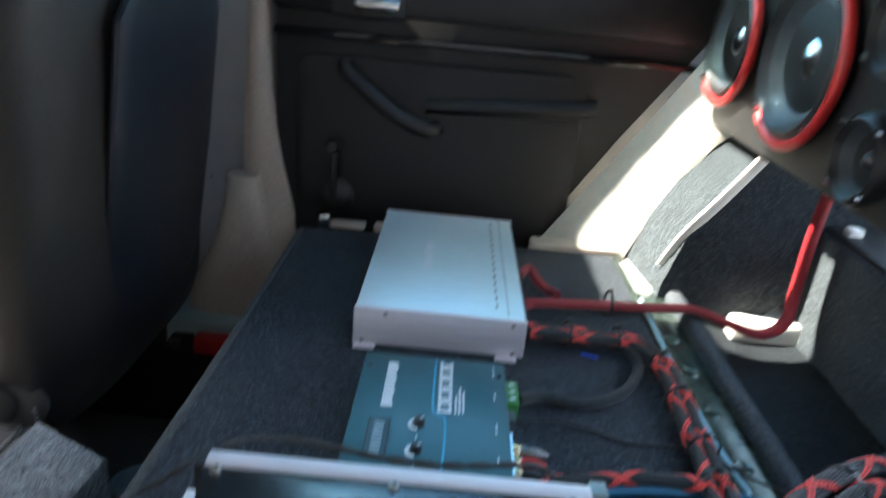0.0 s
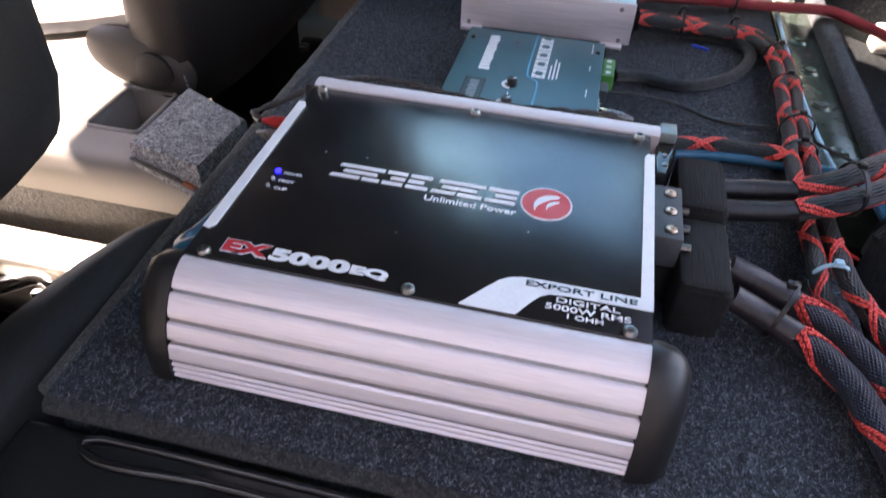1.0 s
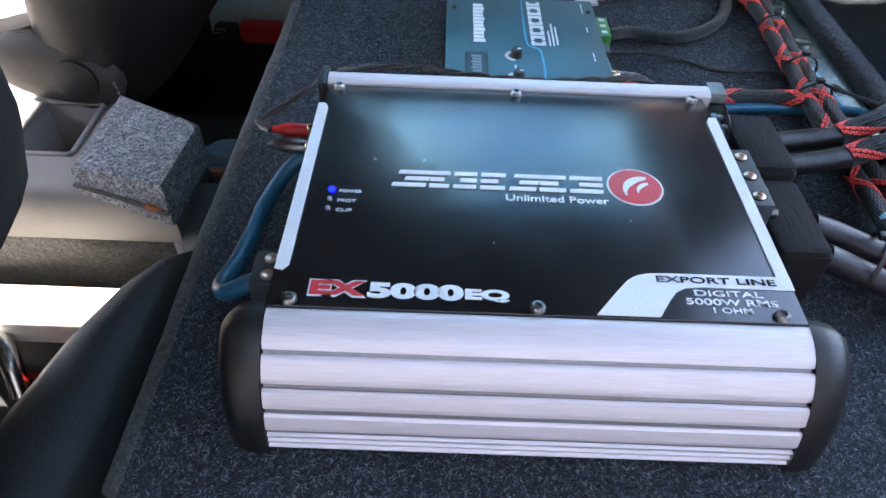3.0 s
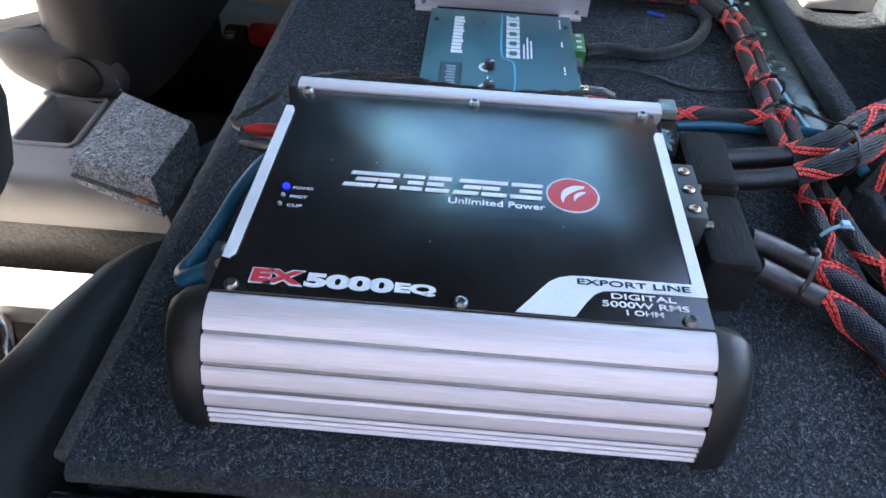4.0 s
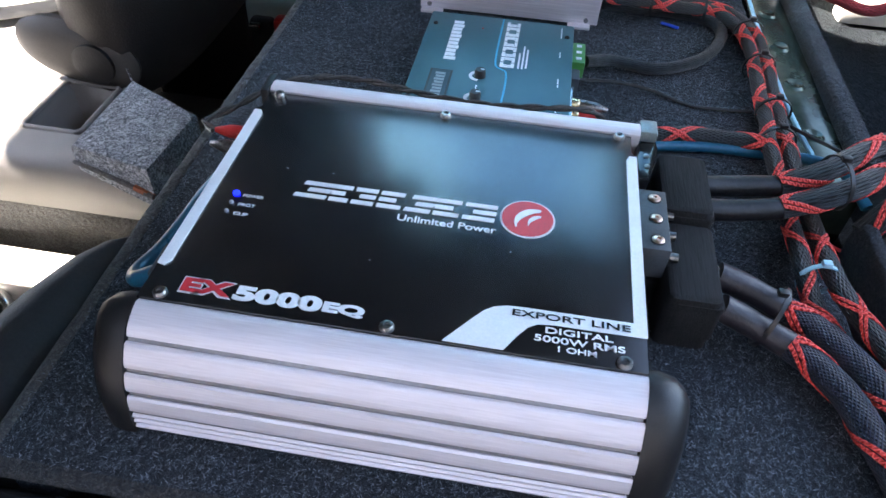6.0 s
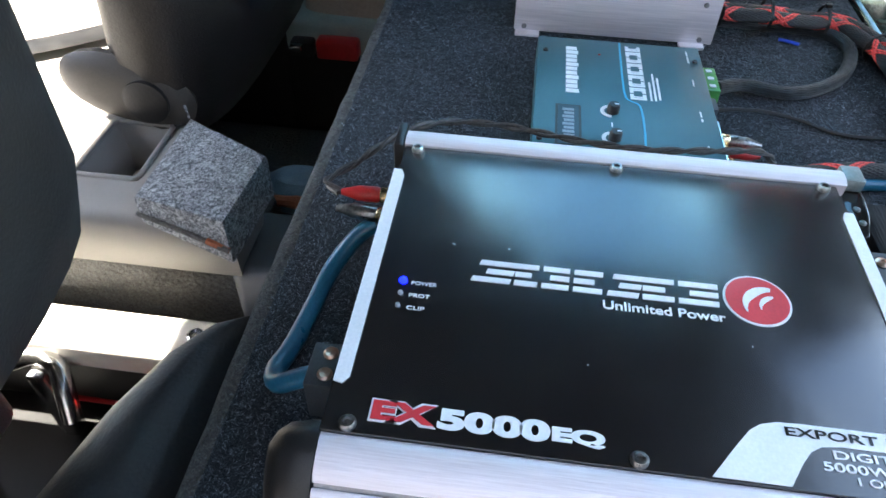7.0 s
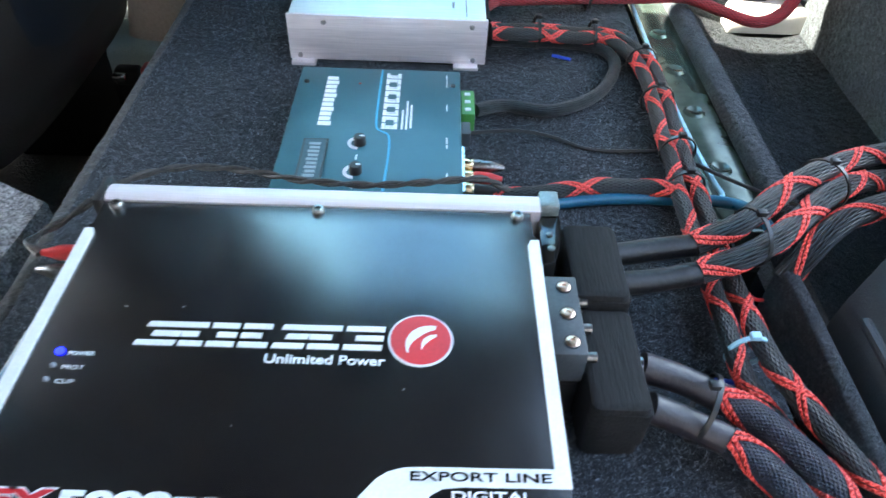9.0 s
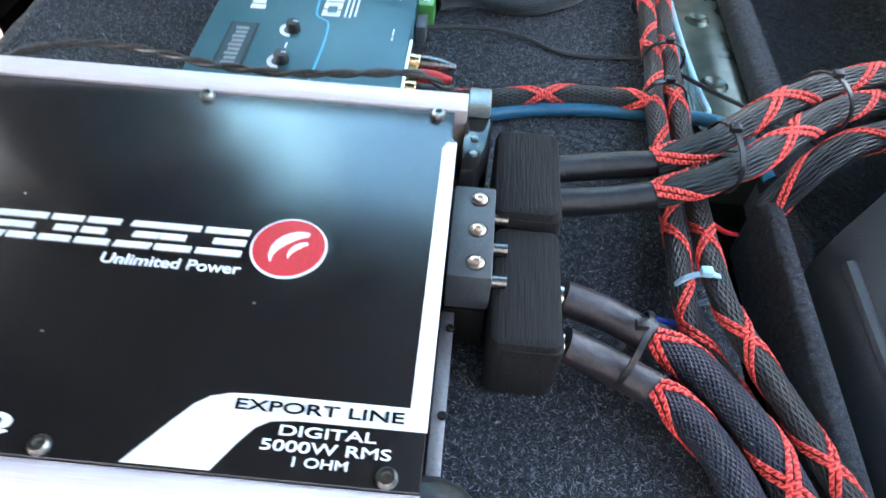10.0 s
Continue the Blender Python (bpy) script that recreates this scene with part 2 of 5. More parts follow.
# ---- mesh tools ----
def block(bm, x0, x1, y0, y1, z0, z1, bevel=0.0, seg=2):
    r = bmesh.ops.create_cube(bm, size=1.0)
    bmesh.ops.transform(bm, verts=r["verts"], matrix=Matrix.Translation(((x0 + x1) / 2, (y0 + y1) / 2, (z0 + z1) / 2)) @ Matrix.Diagonal((x1 - x0, y1 - y0, z1 - z0, 1)))
    if bevel:
        es = list({e for v in r["verts"] for e in v.link_edges})
        bmesh.ops.bevel(bm, geom=es, offset=bevel, segments=seg, profile=0.5, affect="EDGES")
    return bm


def slab(x0, x1, y0, y1, z0, z1, bevel=0.0, seg=2):
    return block(bmesh.new(), x0, x1, y0, y1, z0, z1, bevel, seg)


def prism(bm, outline, z0, z1, bevel=0.0):
    """A flat outline of (x, y), extruded from z0 to z1."""
    vs = [bm.verts.new((x, y, z0)) for x, y in outline]
    f = bm.faces.new(vs)
    r = bmesh.ops.extrude_face_region(bm, geom=[f])
    up = [v for v in r["geom"] if isinstance(v, bmesh.types.BMVert)]
    bmesh.ops.translate(bm, verts=up, vec=(0, 0, z1 - z0))
    bmesh.ops.recalc_face_normals(bm, faces=bm.faces)
    if bevel:
        tops = [e for v in up for e in v.link_edges if all(w in up for w in e.verts)]
        bmesh.ops.bevel(bm, geom=list(set(tops)), offset=bevel, segments=2, profile=0.5, affect="EDGES")
    return bm


def lathe(bm, rings, m, steps=24, closed=True):
    """Rings of (radius, height) turned about z, then placed by m."""
    loops = []
    for r, h in rings:
        loops.append([bm.verts.new(m @ Vector((r * math.cos(a), r * math.sin(a), h))) for a in (math.tau * k / steps for k in range(steps))])
    for a, b in zip(loops, loops[1:]):
        for k in range(steps):
            bm.faces.new((a[k], a[(k + 1) % steps], b[(k + 1) % steps], b[k]))
    if closed:
        bm.faces.new(loops[0][::-1])
        bm.faces.new(loops[-1])
    bmesh.ops.recalc_face_normals(bm, faces=bm.faces)
    return bm


def smooth_path(points, step=0.004):
    """An even polyline through the points (Catmull-Rom)."""
    p = [Vector(q) for q in points]
    p = [2 * p[0] - p[1]] + p + [2 * p[-1] - p[-2]]
    fine = []
    for a, b, c, d in zip(p, p[1:], p[2:], p[3:]):
        n = max(int((c - b).length / step), 2)
        for k in range(n):
            t = k / n
            fine.append(0.5 * ((2 * b) + (c - a) * t + (2 * a - 5 * b + 4 * c - d) * t * t + (3 * b - a - 3 * c + d) * t ** 3))
    fine.append(p[-2])
    return fine


def frames_along(path):
    """A side vector and an up vector for each point, turning as little as they can."""
    out, up = [], Vector((0, 0, 1))
    for k, q in enumerate(path):
        t = (path[min(k + 1, len(path) - 1)] - path[max(k - 1, 0)]).normalized()
        side = t.cross(up)
        if side.length < 1e-4:
            side = t.cross(Vector((1, 0, 0)))
        side.normalize()
        up = side.cross(t).normalized()
        out.append((side, up))
    return out


def tube(points, r, sides=12, step=0.004, squash=1.0, lumps=0.0, smooth=True):
    """A hose through the points, with its length and turn as UV."""
    path = smooth_path(points, step) if smooth else [Vector(q) for q in points]
    fr = frames_along(path)
    bm = bmesh.new()
    uv = bm.loops.layers.uv.new("UVMap")
    loops, lengths, far = [], [], 0.0
    for k, (q, (s, u)) in enumerate(zip(path, fr)):
        far += (q - path[k - 1]).length if k else 0
        lengths.append(far)
        rr = r * (1 + lumps * noise.noise(q * 60))
        loops.append([bm.verts.new(q + rr * (math.cos(a) * s + squash * math.sin(a) * u)) for a in (math.tau * j / sides for j in range(sides))])
    for k in range(len(loops) - 1):
        for j in range(sides):
            i = (j + 1) % sides
            f = bm.faces.new((loops[k][j], loops[k][i], loops[k + 1][i], loops[k + 1][j]))
            for l, (a, b) in zip(f.loops, ((k, j), (k, j + 1), (k + 1, j + 1), (k + 1, j))):
                l[uv].uv = (lengths[a], b / sides)
    bm.faces.new(loops[0][::-1])
    bm.faces.new(loops[-1])
    bmesh.ops.recalc_face_normals(bm, faces=bm.faces)
    return bm


def helix(points, r, pitch, start, sign, width=0.0030, step=0.003):
    """A pair of flat woven threads wound side by side about a hose."""
    path = smooth_path(points, step)
    fr = frames_along(path)
    bm = bmesh.new()
    uv = bm.loops.layers.uv.new("UVMap")
    half = width / r
    for lane in (-0.56, 0.56):
        rows, lengths, far = [], [], 0.0
        for k, (q, (s, u)) in enumerate(zip(path, fr)):
            far += (q - path[k - 1]).length if k else 0
            lengths.append(far)
            a = sign * math.tau * far / pitch + start + 0.25 * noise.noise(q * 45) + lane * half
            row = []
            for da, h in ((-0.46, 1.0), (-0.25, 1.07), (0.25, 1.07), (0.46, 1.0)):
                b = a + da * half
                row.append(bm.verts.new(q + r * h * (math.cos(b) * s + math.sin(b) * u)))
            rows.append(row)
        for k in range(len(rows) - 1):
            for j in range(3):
                f = bm.faces.new((rows[k][j], rows[k][j + 1], rows[k + 1][j + 1], rows[k + 1][j]))
                for l, (a, b) in zip(f.loops, ((k, j), (k, j + 1), (k + 1, j + 1), (k + 1, j))):
                    l[uv].uv = (lengths[a], b / 3)
    bmesh.ops.recalc_face_normals(bm, faces=bm.faces)
    return bm


def lofted(sections, m):
    """A soft solid through rings of points."""
    bm = bmesh.new()
    rows = [[bm.verts.new(m @ Vector(q)) for q in ring] for ring in sections]
    n = len(rows[0])
    for r, s in zip(rows, rows[1:]):
        for k in range(n):
            bm.faces.new((r[k], r[(k + 1) % n], s[(k + 1) % n], s[k]))
    bm.faces.new(rows[0][::-1])
    bm.faces.new(rows[-1])
    bmesh.ops.recalc_face_normals(bm, faces=bm.faces)
    return bm


def superellipse(hx, hy, power, n=28):
    out = []
    for k in range(n):
        a = math.tau * k / n
        c, s = math.cos(a), math.sin(a)
        out.append((hx * math.copysign(abs(c) ** (2 / power), c), hy * math.copysign(abs(s) ** (2 / power), s)))
    return out


def finish(name, bm, material, flat=False):
    me = bpy.data.meshes.new(name)
    bm.to_mesh(me)
    bm.free()
    me.materials.append(material)
    if not flat:
        me.shade_smooth()
        me.set_sharp_from_angle(angle=radians(38))
    return me


def attach(ob, parent):
    """Parents a mesh built in world metres."""
    ob.parent = parent
    if parent.data is None:
        ob.matrix_parent_inverse = Matrix.Translation(-Vector(parent.location))


def part(name, bm, material, parent, label="", flat=False):
    ob = new(name, finish(name, bm, material, flat))
    attach(ob, parent)
    if label:
        ob["label"] = label
    return ob


def thing(name, label, category, at=(0, 0, 0), group="", kind=""):
    ob = new(name)
    ob.location = at
    ob.empty_display_size = 0.02
    bpy.context.view_layer.update()
    return tagged(ob, label, category, group, kind)


def single(name, bm, material, label, category, group="", kind="", flat=False):
    return tagged(new(name, finish(name, bm, material, flat)), label, category, group, kind)


def letters(name, text, x, y, z, width, height, material, parent, turn=0.0, thick=0.0003, bold=0.0, shear=0.0, label=""):
    """Writing that lies flat at (x, y), fitted to a width and a height."""
    cu = bpy.data.curves.new("writing", "FONT")
    cu.body, cu.extrude, cu.offset, cu.shear = text, 0.02, bold, shear
    tmp = new("writing", cu)
    bpy.context.view_layer.update()
    me = bpy.data.meshes.new_from_object(tmp.evaluated_get(bpy.context.evaluated_depsgraph_get()))
    bpy.data.objects.remove(tmp)
    bpy.data.curves.remove(cu)
    co = np.empty(len(me.vertices) * 3)
    me.vertices.foreach_get("co", co)
    co = co.reshape(-1, 3)
    lo, hi = co.min(0), co.max(0)
    co = (co - lo) / (hi - lo) * (width, height, thick)
    c, s = math.cos(radians(turn)), math.sin(radians(turn))
    co = np.stack([x + co[:, 0] * c - co[:, 1] * s, y + co[:, 0] * s + co[:, 1] * c, z + co[:, 2]], -1)
    me.vertices.foreach_set("co", co.ravel())
    me.update()
    me.materials.clear()
    me.materials.append(material)
    me.name = name
    ob = new(name, me)
    attach(ob, parent)
    if label:
        ob["label"] = label
    return ob


def round_rect(x0, x1, y0, y1, r, n=5):
    pts = []
    for cx, cy, a0 in ((x1 - r, y1 - r, 0), (x0 + r, y1 - r, 90), (x0 + r, y0 + r, 180), (x1 - r, y0 + r, 270)):
        pts += [(cx + r * math.cos(radians(a0 + 90 * k / n)), cy + r * math.sin(radians(a0 + 90 * k / n))) for k in range(n + 1)]
    return pts


def screw(x, y, z, r, parent, material, name="screw"):
    bm = lathe(bmesh.new(), [(r, 0), (r, r * 0.35), (r * 0.75, r * 0.7), (r * 0.45, r * 0.72), (r * 0.42, r * 0.3), (0.0001, r * 0.28)], Matrix.Translation((x, y, z)), 14, False)
    return part(name, bm, material, parent)


# ---- the car's shell ----
FAR, NEAR = 0.745, -0.47


def shell():
    bm = bmesh.new()
    block(bm, -1.7, 1.05, -0.52, 0.80, -0.46, -0.42)
    single("floor_pan", bm, floor_carpet, "dark felt-covered car floor pan", "floor", kind="structure")
    # roof
    bm = bmesh.new()
    # unseen roof opening, added so sun reaches the far wheel arch
    for b in ((-1.475, -0.60, -0.58, 0.80), (-0.15, 0.58, -0.58, 0.60), (-0.60, -0.15, -0.58, 0.49), (-0.60, -0.15, 0.712, 0.80)):
        block(bm, *b, 0.83, 0.86)
    single("ceiling", bm, headliner, "dark felt headliner under the roof", "ceiling", kind="structure")
    # far side of the body, outside the door trim
    bm = bmesh.new()
    block(bm, -1.7, 1.05, 0.80, 0.83, -0.46, 0.34)
    # solid panel added where a window would be, to darken the plate's reflection
    block(bm, -1.7, -0.35, 0.802, 0.828, 0.34, 0.80)
    block(bm, -1.45, -0.15, 0.77, 0.81, 0.80, 0.86, 0.01)
    block(bm, 0.56, 0.64, 0.79, 0.82, 0.34, 0.86)
    single("wall_far", bm, body_outer, "car body side with window openings", "car body", kind="structure")
    # near side: sill, front door up to its window, rear quarter
    bm = bmesh.new()
    block(bm, -1.7, -0.62, -0.56, -0.52, -0.46, 0.30)
    # unseen low rail and forward quarter, placed to cut light on the deck
    block(bm, -1.45, 0.72, -0.64, -0.57, 0.69, 0.86, 0.01)
    block(bm, 0.40, 1.05, -0.56, -0.52, -0.46, 0.80)
    single("wall_near", bm, body_outer, "near car body side with the rear door open", "car body", kind="structure")
    bm = bmesh.new()
    block(bm, -1.74, -1.70, -0.56, 0.83, -0.46, 0.20)
    block(bm, -1.70, -1.30, -0.52, 0.80, -0.10, 0.16, 0.03)
    single("dashboard", bm, plastic_soft, "dark padded dashboard below the open windscreen", "dashboard", kind="structure")
    bm = slab(1.05, 1.09, -0.56, 0.83, -0.46, -0.05)
    single("wall_rear", bm, body_outer, "low rear wall under the open hatch", "car body", kind="structure")
    bm = slab(-60, 60, -60, 60, -0.75, -0.70)
    single("ground", bm, concrete, "pale sunlit concrete outside the car", "ground", kind="structure")
    # unseen wall added to cut sky light from the near side
    bm = slab(-9, 9, -2.7, -2.5, -0.70, 2.6)
    single("wall_outside_added", bm, plaster, "unseen grey wall added to cut light from the near side", "wall", kind="structure")
    w = thing("window_far", "green-tinted side window above the far door", "window", (0.1, 0.81, 0.34), kind="structure")
    pane = part("pane", slab(-0.35, 0.56, 0.812, 0.816, 0.34, 0.84), tinted_glass, w, "green-tinted glass pane")
    pane.visible_shadow = False
    w = thing("window_roof_added", "added unseen roof panes that let in sun and sky", "window", (-0.36, 0.60, 0.84), kind="structure")
    pane = part("pane", slab(-0.60, -0.15, 0.49, 0.712, 0.842, 0.846), roof_glass, w, "dark tinted glass of the added roof opening")
    pane.visible_shadow = False
    # flat strip added for in-turned side glass, giving the plate sky to reflect
    part("pane", slab(-0.15, 0.56, 0.60, 0.812, 0.842, 0.846), tinted_glass, w, "green-tinted added strip in place of leaning side glass")
    rings = [[(c + px, 0.765 + py, h) for px, py in superellipse(hw, 0.03, 3.0, 20)] for h, c, hw in ((-0.42, -0.285, 0.060), (-0.20, -0.283, 0.056), (-0.02, -0.283, 0.050), (0.07, -0.294, 0.038), (0.20, -0.304, 0.022), (0.42, -0.300, 0.014), (0.83, -0.300, 0.014))]
    bm = lofted(rings, Matrix.Identity(4))
    single("pillar_trim", bm, dull_cream, "dusty cream painted door pillar", "pillar", kind="structure")


shell()


def far_door():
    d = thing("rear_door", "black moulded car door panel with grab handle", "car door", (0.05, FAR, -0.42))
    outline = [(-0.275, -0.40), (0.05, -0.40), (0.17, -0.02), (0.285, 0.165), (0.395, 0.325), (0.50, 0.435), (-0.275, 0.435)]
    bm = bmesh.new()
    prism(bm, outline, 0, 0.05, 0.006)
    bmesh.ops.transform(bm, verts=bm.verts, matrix=Matrix(((1, 0, 0, 0), (0, 0, -1, FAR + 0.05), (0, 1, 0, 0), (0, 0, 0, 1))))
    bmesh.ops.recalc_face_normals(bm, faces=bm.faces)
    part("panel", bm, plastic_soft, d)
    bm = bmesh.new()
    block(bm, -0.275, 0.49, FAR - 0.022, FAR, 0.325, 0.435, 0.008)
    part("top_rail", bm, plastic_black, d, "padded black top rail")
    bm = slab(-0.275, 0.405, FAR - 0.012, FAR - 0.001, 0.285, 0.298, 0.003)
    part("trim_strip", bm, gloss_plastic, d, "glossy black trim strip")
    bm = bmesh.new()
    prism(bm, round_rect(-0.24, 0.22, -0.06, 0.262, 0.03), 0, 0.008, 0.003)
    bmesh.ops.transform(bm, verts=bm.verts, matrix=Matrix(((1, 0, 0, 0), (0, 0, -1, FAR - 0.0005), (0, 1, 0, 0), (0, 0, 0, 1))))
    bmesh.ops.recalc_face_normals(bm, faces=bm.faces)
    part("inset", bm, plastic_soft, d)
    bm = tube([(-0.03, FAR - 0.006, 0.195), (0.08, FAR - 0.011, 0.203), (0.17, FAR - 0.010, 0.208), (0.24, FAR - 0.006, 0.215)], 0.014, 12, 0.02)
    part("armrest", bm, plastic_black, d, "low moulded armrest")
    h = part("grab_handle", tube([(-0.160, FAR - 0.012, 0.250), (-0.150, FAR - 0.045, 0.240), (-0.105, FAR - 0.058, 0.208), (-0.055, FAR - 0.058, 0.178), (-0.020, FAR - 0.045, 0.165), (-0.010, FAR - 0.010, 0.162)], 0.013, 12, 0.008, 0.8), leather_brown, d, "worn dark grab handle")
    part("cap", lathe(bmesh.new(), [(0.010, 0), (0.010, 0.004), (0.006, 0.007)], Matrix.Translation((-0.158, FAR - 0.022, 0.250)) @ pose(0, 0, 0, 90), 14), steel, h)
    bm = bmesh.new()
    block(bm, -0.185, -0.07, FAR - 0.026, FAR - 0.018, 0.322, 0.362, 0.004)
    c = part("handle_cup", bm, plastic_black, d)
    part("lever", slab(-0.150, -0.078, FAR - 0.042, FAR - 0.026, 0.334, 0.352, 0.007, 3), steel, c, "chrome inside door lever")
    bm = lathe(bmesh.new(), [(0.032, 0), (0.032, 0.010), (0.022, 0.018), (0.008, 0.02)], Matrix.Translation((-0.172, FAR - 0.006, 0.03)) @ pose(0, 0, 0, 90), 20)
    w = part("window_crank", bm, plastic_black, d)
    part("crank_arm", slab(-0.178, -0.166, FAR - 0.034, FAR - 0.022, 0.03, 0.125, 0.004), plastic_black, w)
    part("crank_knob", lathe(bmesh.new(), [(0.012, 0), (0.013, 0.012), (0.008, 0.024)], Matrix.Translation((-0.172, FAR - 0.03, 0.125)) @ pose(0, 0, 0, 90), 14), plastic_black, w)


far_door()


def seat_belt_buckle():
    b = thing("seat_belt_buckle", "worn seat belt buckle at the edge of the felt deck", "buckle", (-0.13, 0.672, 0.0))
    part("tongue", slab(-0.185, -0.165, 0.655, 0.685, 0.0, 0.024, 0.005), steel, b, "steel buckle tongue")
    part("webbing", slab(-0.165, -0.11, 0.660, 0.682, 0.0, 0.010, 0.003), dull_cream, b, "cream belt webbing")
    part("end", slab(-0.095, -0.08, 0.658, 0.682, 0.0, 0.012, 0.003), dull_cream, b)


seat_belt_buckle()


def wheel_arch():
    a = thing("wheel_arch", "cream painted wheel arch with black felt lining", "wheel arch", (0.45, 0.75, -0.2), kind="structure")
    # curved cream flange beside the door, sweeping down to the deck
    bm = bmesh.new()
    inner = [(0.165, -0.03), (0.225, 0.06), (0.285, 0.15), (0.345, 0.24), (0.39, 0.31), (0.45, 0.37)]
    outer = [(0.305, -0.03), (0.335, 0.045), (0.375, 0.125), (0.42, 0.19), (0.475, 0.235), (0.56, 0.26)]
    rows = []
    for (x0, z0), (x1, z1) in zip(inner, outer):
        row = []
        for k in range(7):
            f = k / 6
            row.append(bm.verts.new((x0 + (x1 - x0) * f, 0.725 - 0.050 * math.sin(math.pi * f * 0.5), z0 + (z1 - z0) * f)))
        rows.append(row)
    for r, s in zip(rows, rows[1:]):
        for k in range(6):
            bm.faces.new((r[k], r[k + 1], s[k + 1], s[k]))
    bmesh.ops.solidify(bm, geom=bm.faces[:], thickness=0.004)
    bmesh.ops.recalc_face_normals(bm, faces=bm.faces)
    part("flange", bm, cream_paint, a)
    bm = bmesh.new()
    n = 12
    rows = []
    for i in range(n + 1):
        t = i / n
        ang = radians(200 - 150 * t)
        rows.append([bm.verts.new((0.56 + (0.26 - 0.004 * k) * math.cos(ang), 0.745 - 0.0285 * k, -0.10 + (0.335 + 0.003 * k) * max(math.sin(ang), -0.2))) for k in range(8)])
    for r, s in zip(rows, rows[1:]):
        for k in range(7):
            bm.faces.new((r[k], r[k + 1], s[k + 1], s[k]))
    bm.faces.new([r[7] for r in rows])
    bmesh.ops.recalc_face_normals(bm, faces=bm.faces)
    part("lining", bm, trunk_carpet, a, "black felt lining")
    bm = tube([(0.345, 0.575, 0.030), (0.362, 0.555, 0.085), (0.395, 0.540, 0.145), (0.432, 0.535, 0.205)], 0.014, 10, 0.01, 0.5)
    part("rim", bm, cream_paint, a, "cream metal rim")
    part("sill", slab(0.16, 0.30, 0.665, 0.70, -0.02, 0.006, 0.004), dull_cream, a)
    part("web", slab(0.30, 0.49, 0.56, 0.72, -0.06, -0.012, 0.01), cream_paint, a)
    part("pocket", slab(0.445, 0.555, 0.515, 0.605, -0.06, -0.028, 0.005), cream_paint, a)
    part("upright", slab(0.555, 0.575, 0.50, 0.52, -0.12, 0.13, 0.004), cream_paint, a)
    part("marker", lathe(bmesh.new(), [(0.020, 0), (0.018, 0.008), (0.008, 0.012)], Matrix.Translation((0.515, 0.625, 0.055)) @ pose(0, 0, 0, 90), 14), red_plastic, a, "round red plastic marker")


wheel_arch()


def speaker(pod, y, z, r, ring):
    m = Matrix.Translation((0.40, y, z)) @ pose(0, 0, 0, 0, -90)
    bm = lathe(bmesh.new(), [(r * 1.02, 0), (r * 1.02, 0.006), (r * 0.99, 0.010), (r * 0.95, 0.008)], m, 36, False)
    s = part("speaker", bm, plastic_black, pod, "round speaker with grey paper cone")
    if ring:
        arc = [(0.392, y - r * 1.0 * math.cos(a), z + r * 1.0 * math.sin(a)) for a in (radians(75 - 205 * k / 24) for k in range(25))]
        part("trim_arc", tube(arc, 0.0065, 10, 0.01), red_plastic, s, "red rubber trim arc")
    bm = lathe(bmesh.new(), [(r * 0.955, 0.008), (r * 0.86, 0.013), (r * 0.76, 0.006)], m, 36, False)
    part("surround", bm, plastic_black, s)
    bm = lathe(bmesh.new(), [(r * 0.76, 0.006), (r * 0.50, -0.014), (r * 0.28, -0.026)], m, 36, False)
    part("cone", bm, cone_grey, s)
    bm = lathe(bmesh.new(), [(r * 0.30, -0.021), (r * 0.26, -0.008), (r * 0.14, 0.0), (0.0005, 0.002)], m, 24, False)
    part("dust_cap", bm, steel if r > 0.06 else plastic_black, s)
    for k in range(4):
        a = math.tau * (k + 0.5) / 4
        part("bolt", lathe(bmesh.new(), [(0.004, 0.012), (0.003, 0.017)], m @ Matrix.Translation((r * 0.95 * math.cos(a), r * 0.95 * math.sin(a), 0)), 8), steel, s)


def speaker_pod():
    p = thing("speaker_box", "black speaker box with red-ringed drivers", "speaker", (0.5, 0.45, 0.19))
    bm = slab(0.405, 0.475, 0.17, 0.735, 0.216, 0.56, 0.012)
    part("cabinet", bm, plastic_soft, p)
    speaker(p, 0.650, 0.345, 0.088, True)
    speaker(p, 0.430, 0.345, 0.098, True)
    speaker(p, 0.262, 0.272, 0.044, False)
    speaker(p, 0.262, 0.390, 0.044, False)


speaker_pod()

# ---- the felt deck ----


def deck():
    d = thing("amp_deck", "plywood board covered in charcoal needle felt", "deck", (0.04, 0.19, -0.42))
    part("top", slab(-0.207, 0.292, -0.268, 0.660, -0.020, 0.0, 0.007, 3), deck_carpet, d)
    part("front_panel", slab(-0.196, -0.178, -0.27, 0.655, -0.42, -0.020), deck_carpet, d)
    part("near_panel", slab(-0.178, 0.285, -0.262, -0.246, -0.42, -0.020), deck_carpet, d)
    part("back_panel", slab(0.268, 0.286, -0.25, 0.655, -0.42, -0.020), deck_carpet, d)
    rim = tube([(-0.2075, -0.26, -0.009), (-0.2085, 0.0, -0.008), (-0.2075, 0.3, -0.009), (-0.2085, 0.655, -0.008)], 0.008, 10, 0.02, 1.0, 0.12)
    part("edge_binding", rim, floor_carpet, d, "worn brown-grey felt edge")
    rim = tube([(-0.203, -0.2660, -0.0085), (-0.05, -0.2668, -0.0085), (0.1, -0.2660, -0.0085), (0.288, -0.2668, -0.0085)], 0.0068, 10, 0.02, 1.0, 0.12)
    part("edge_binding", rim, edge_brown, d, "worn brown-grey felt edge")


deck()


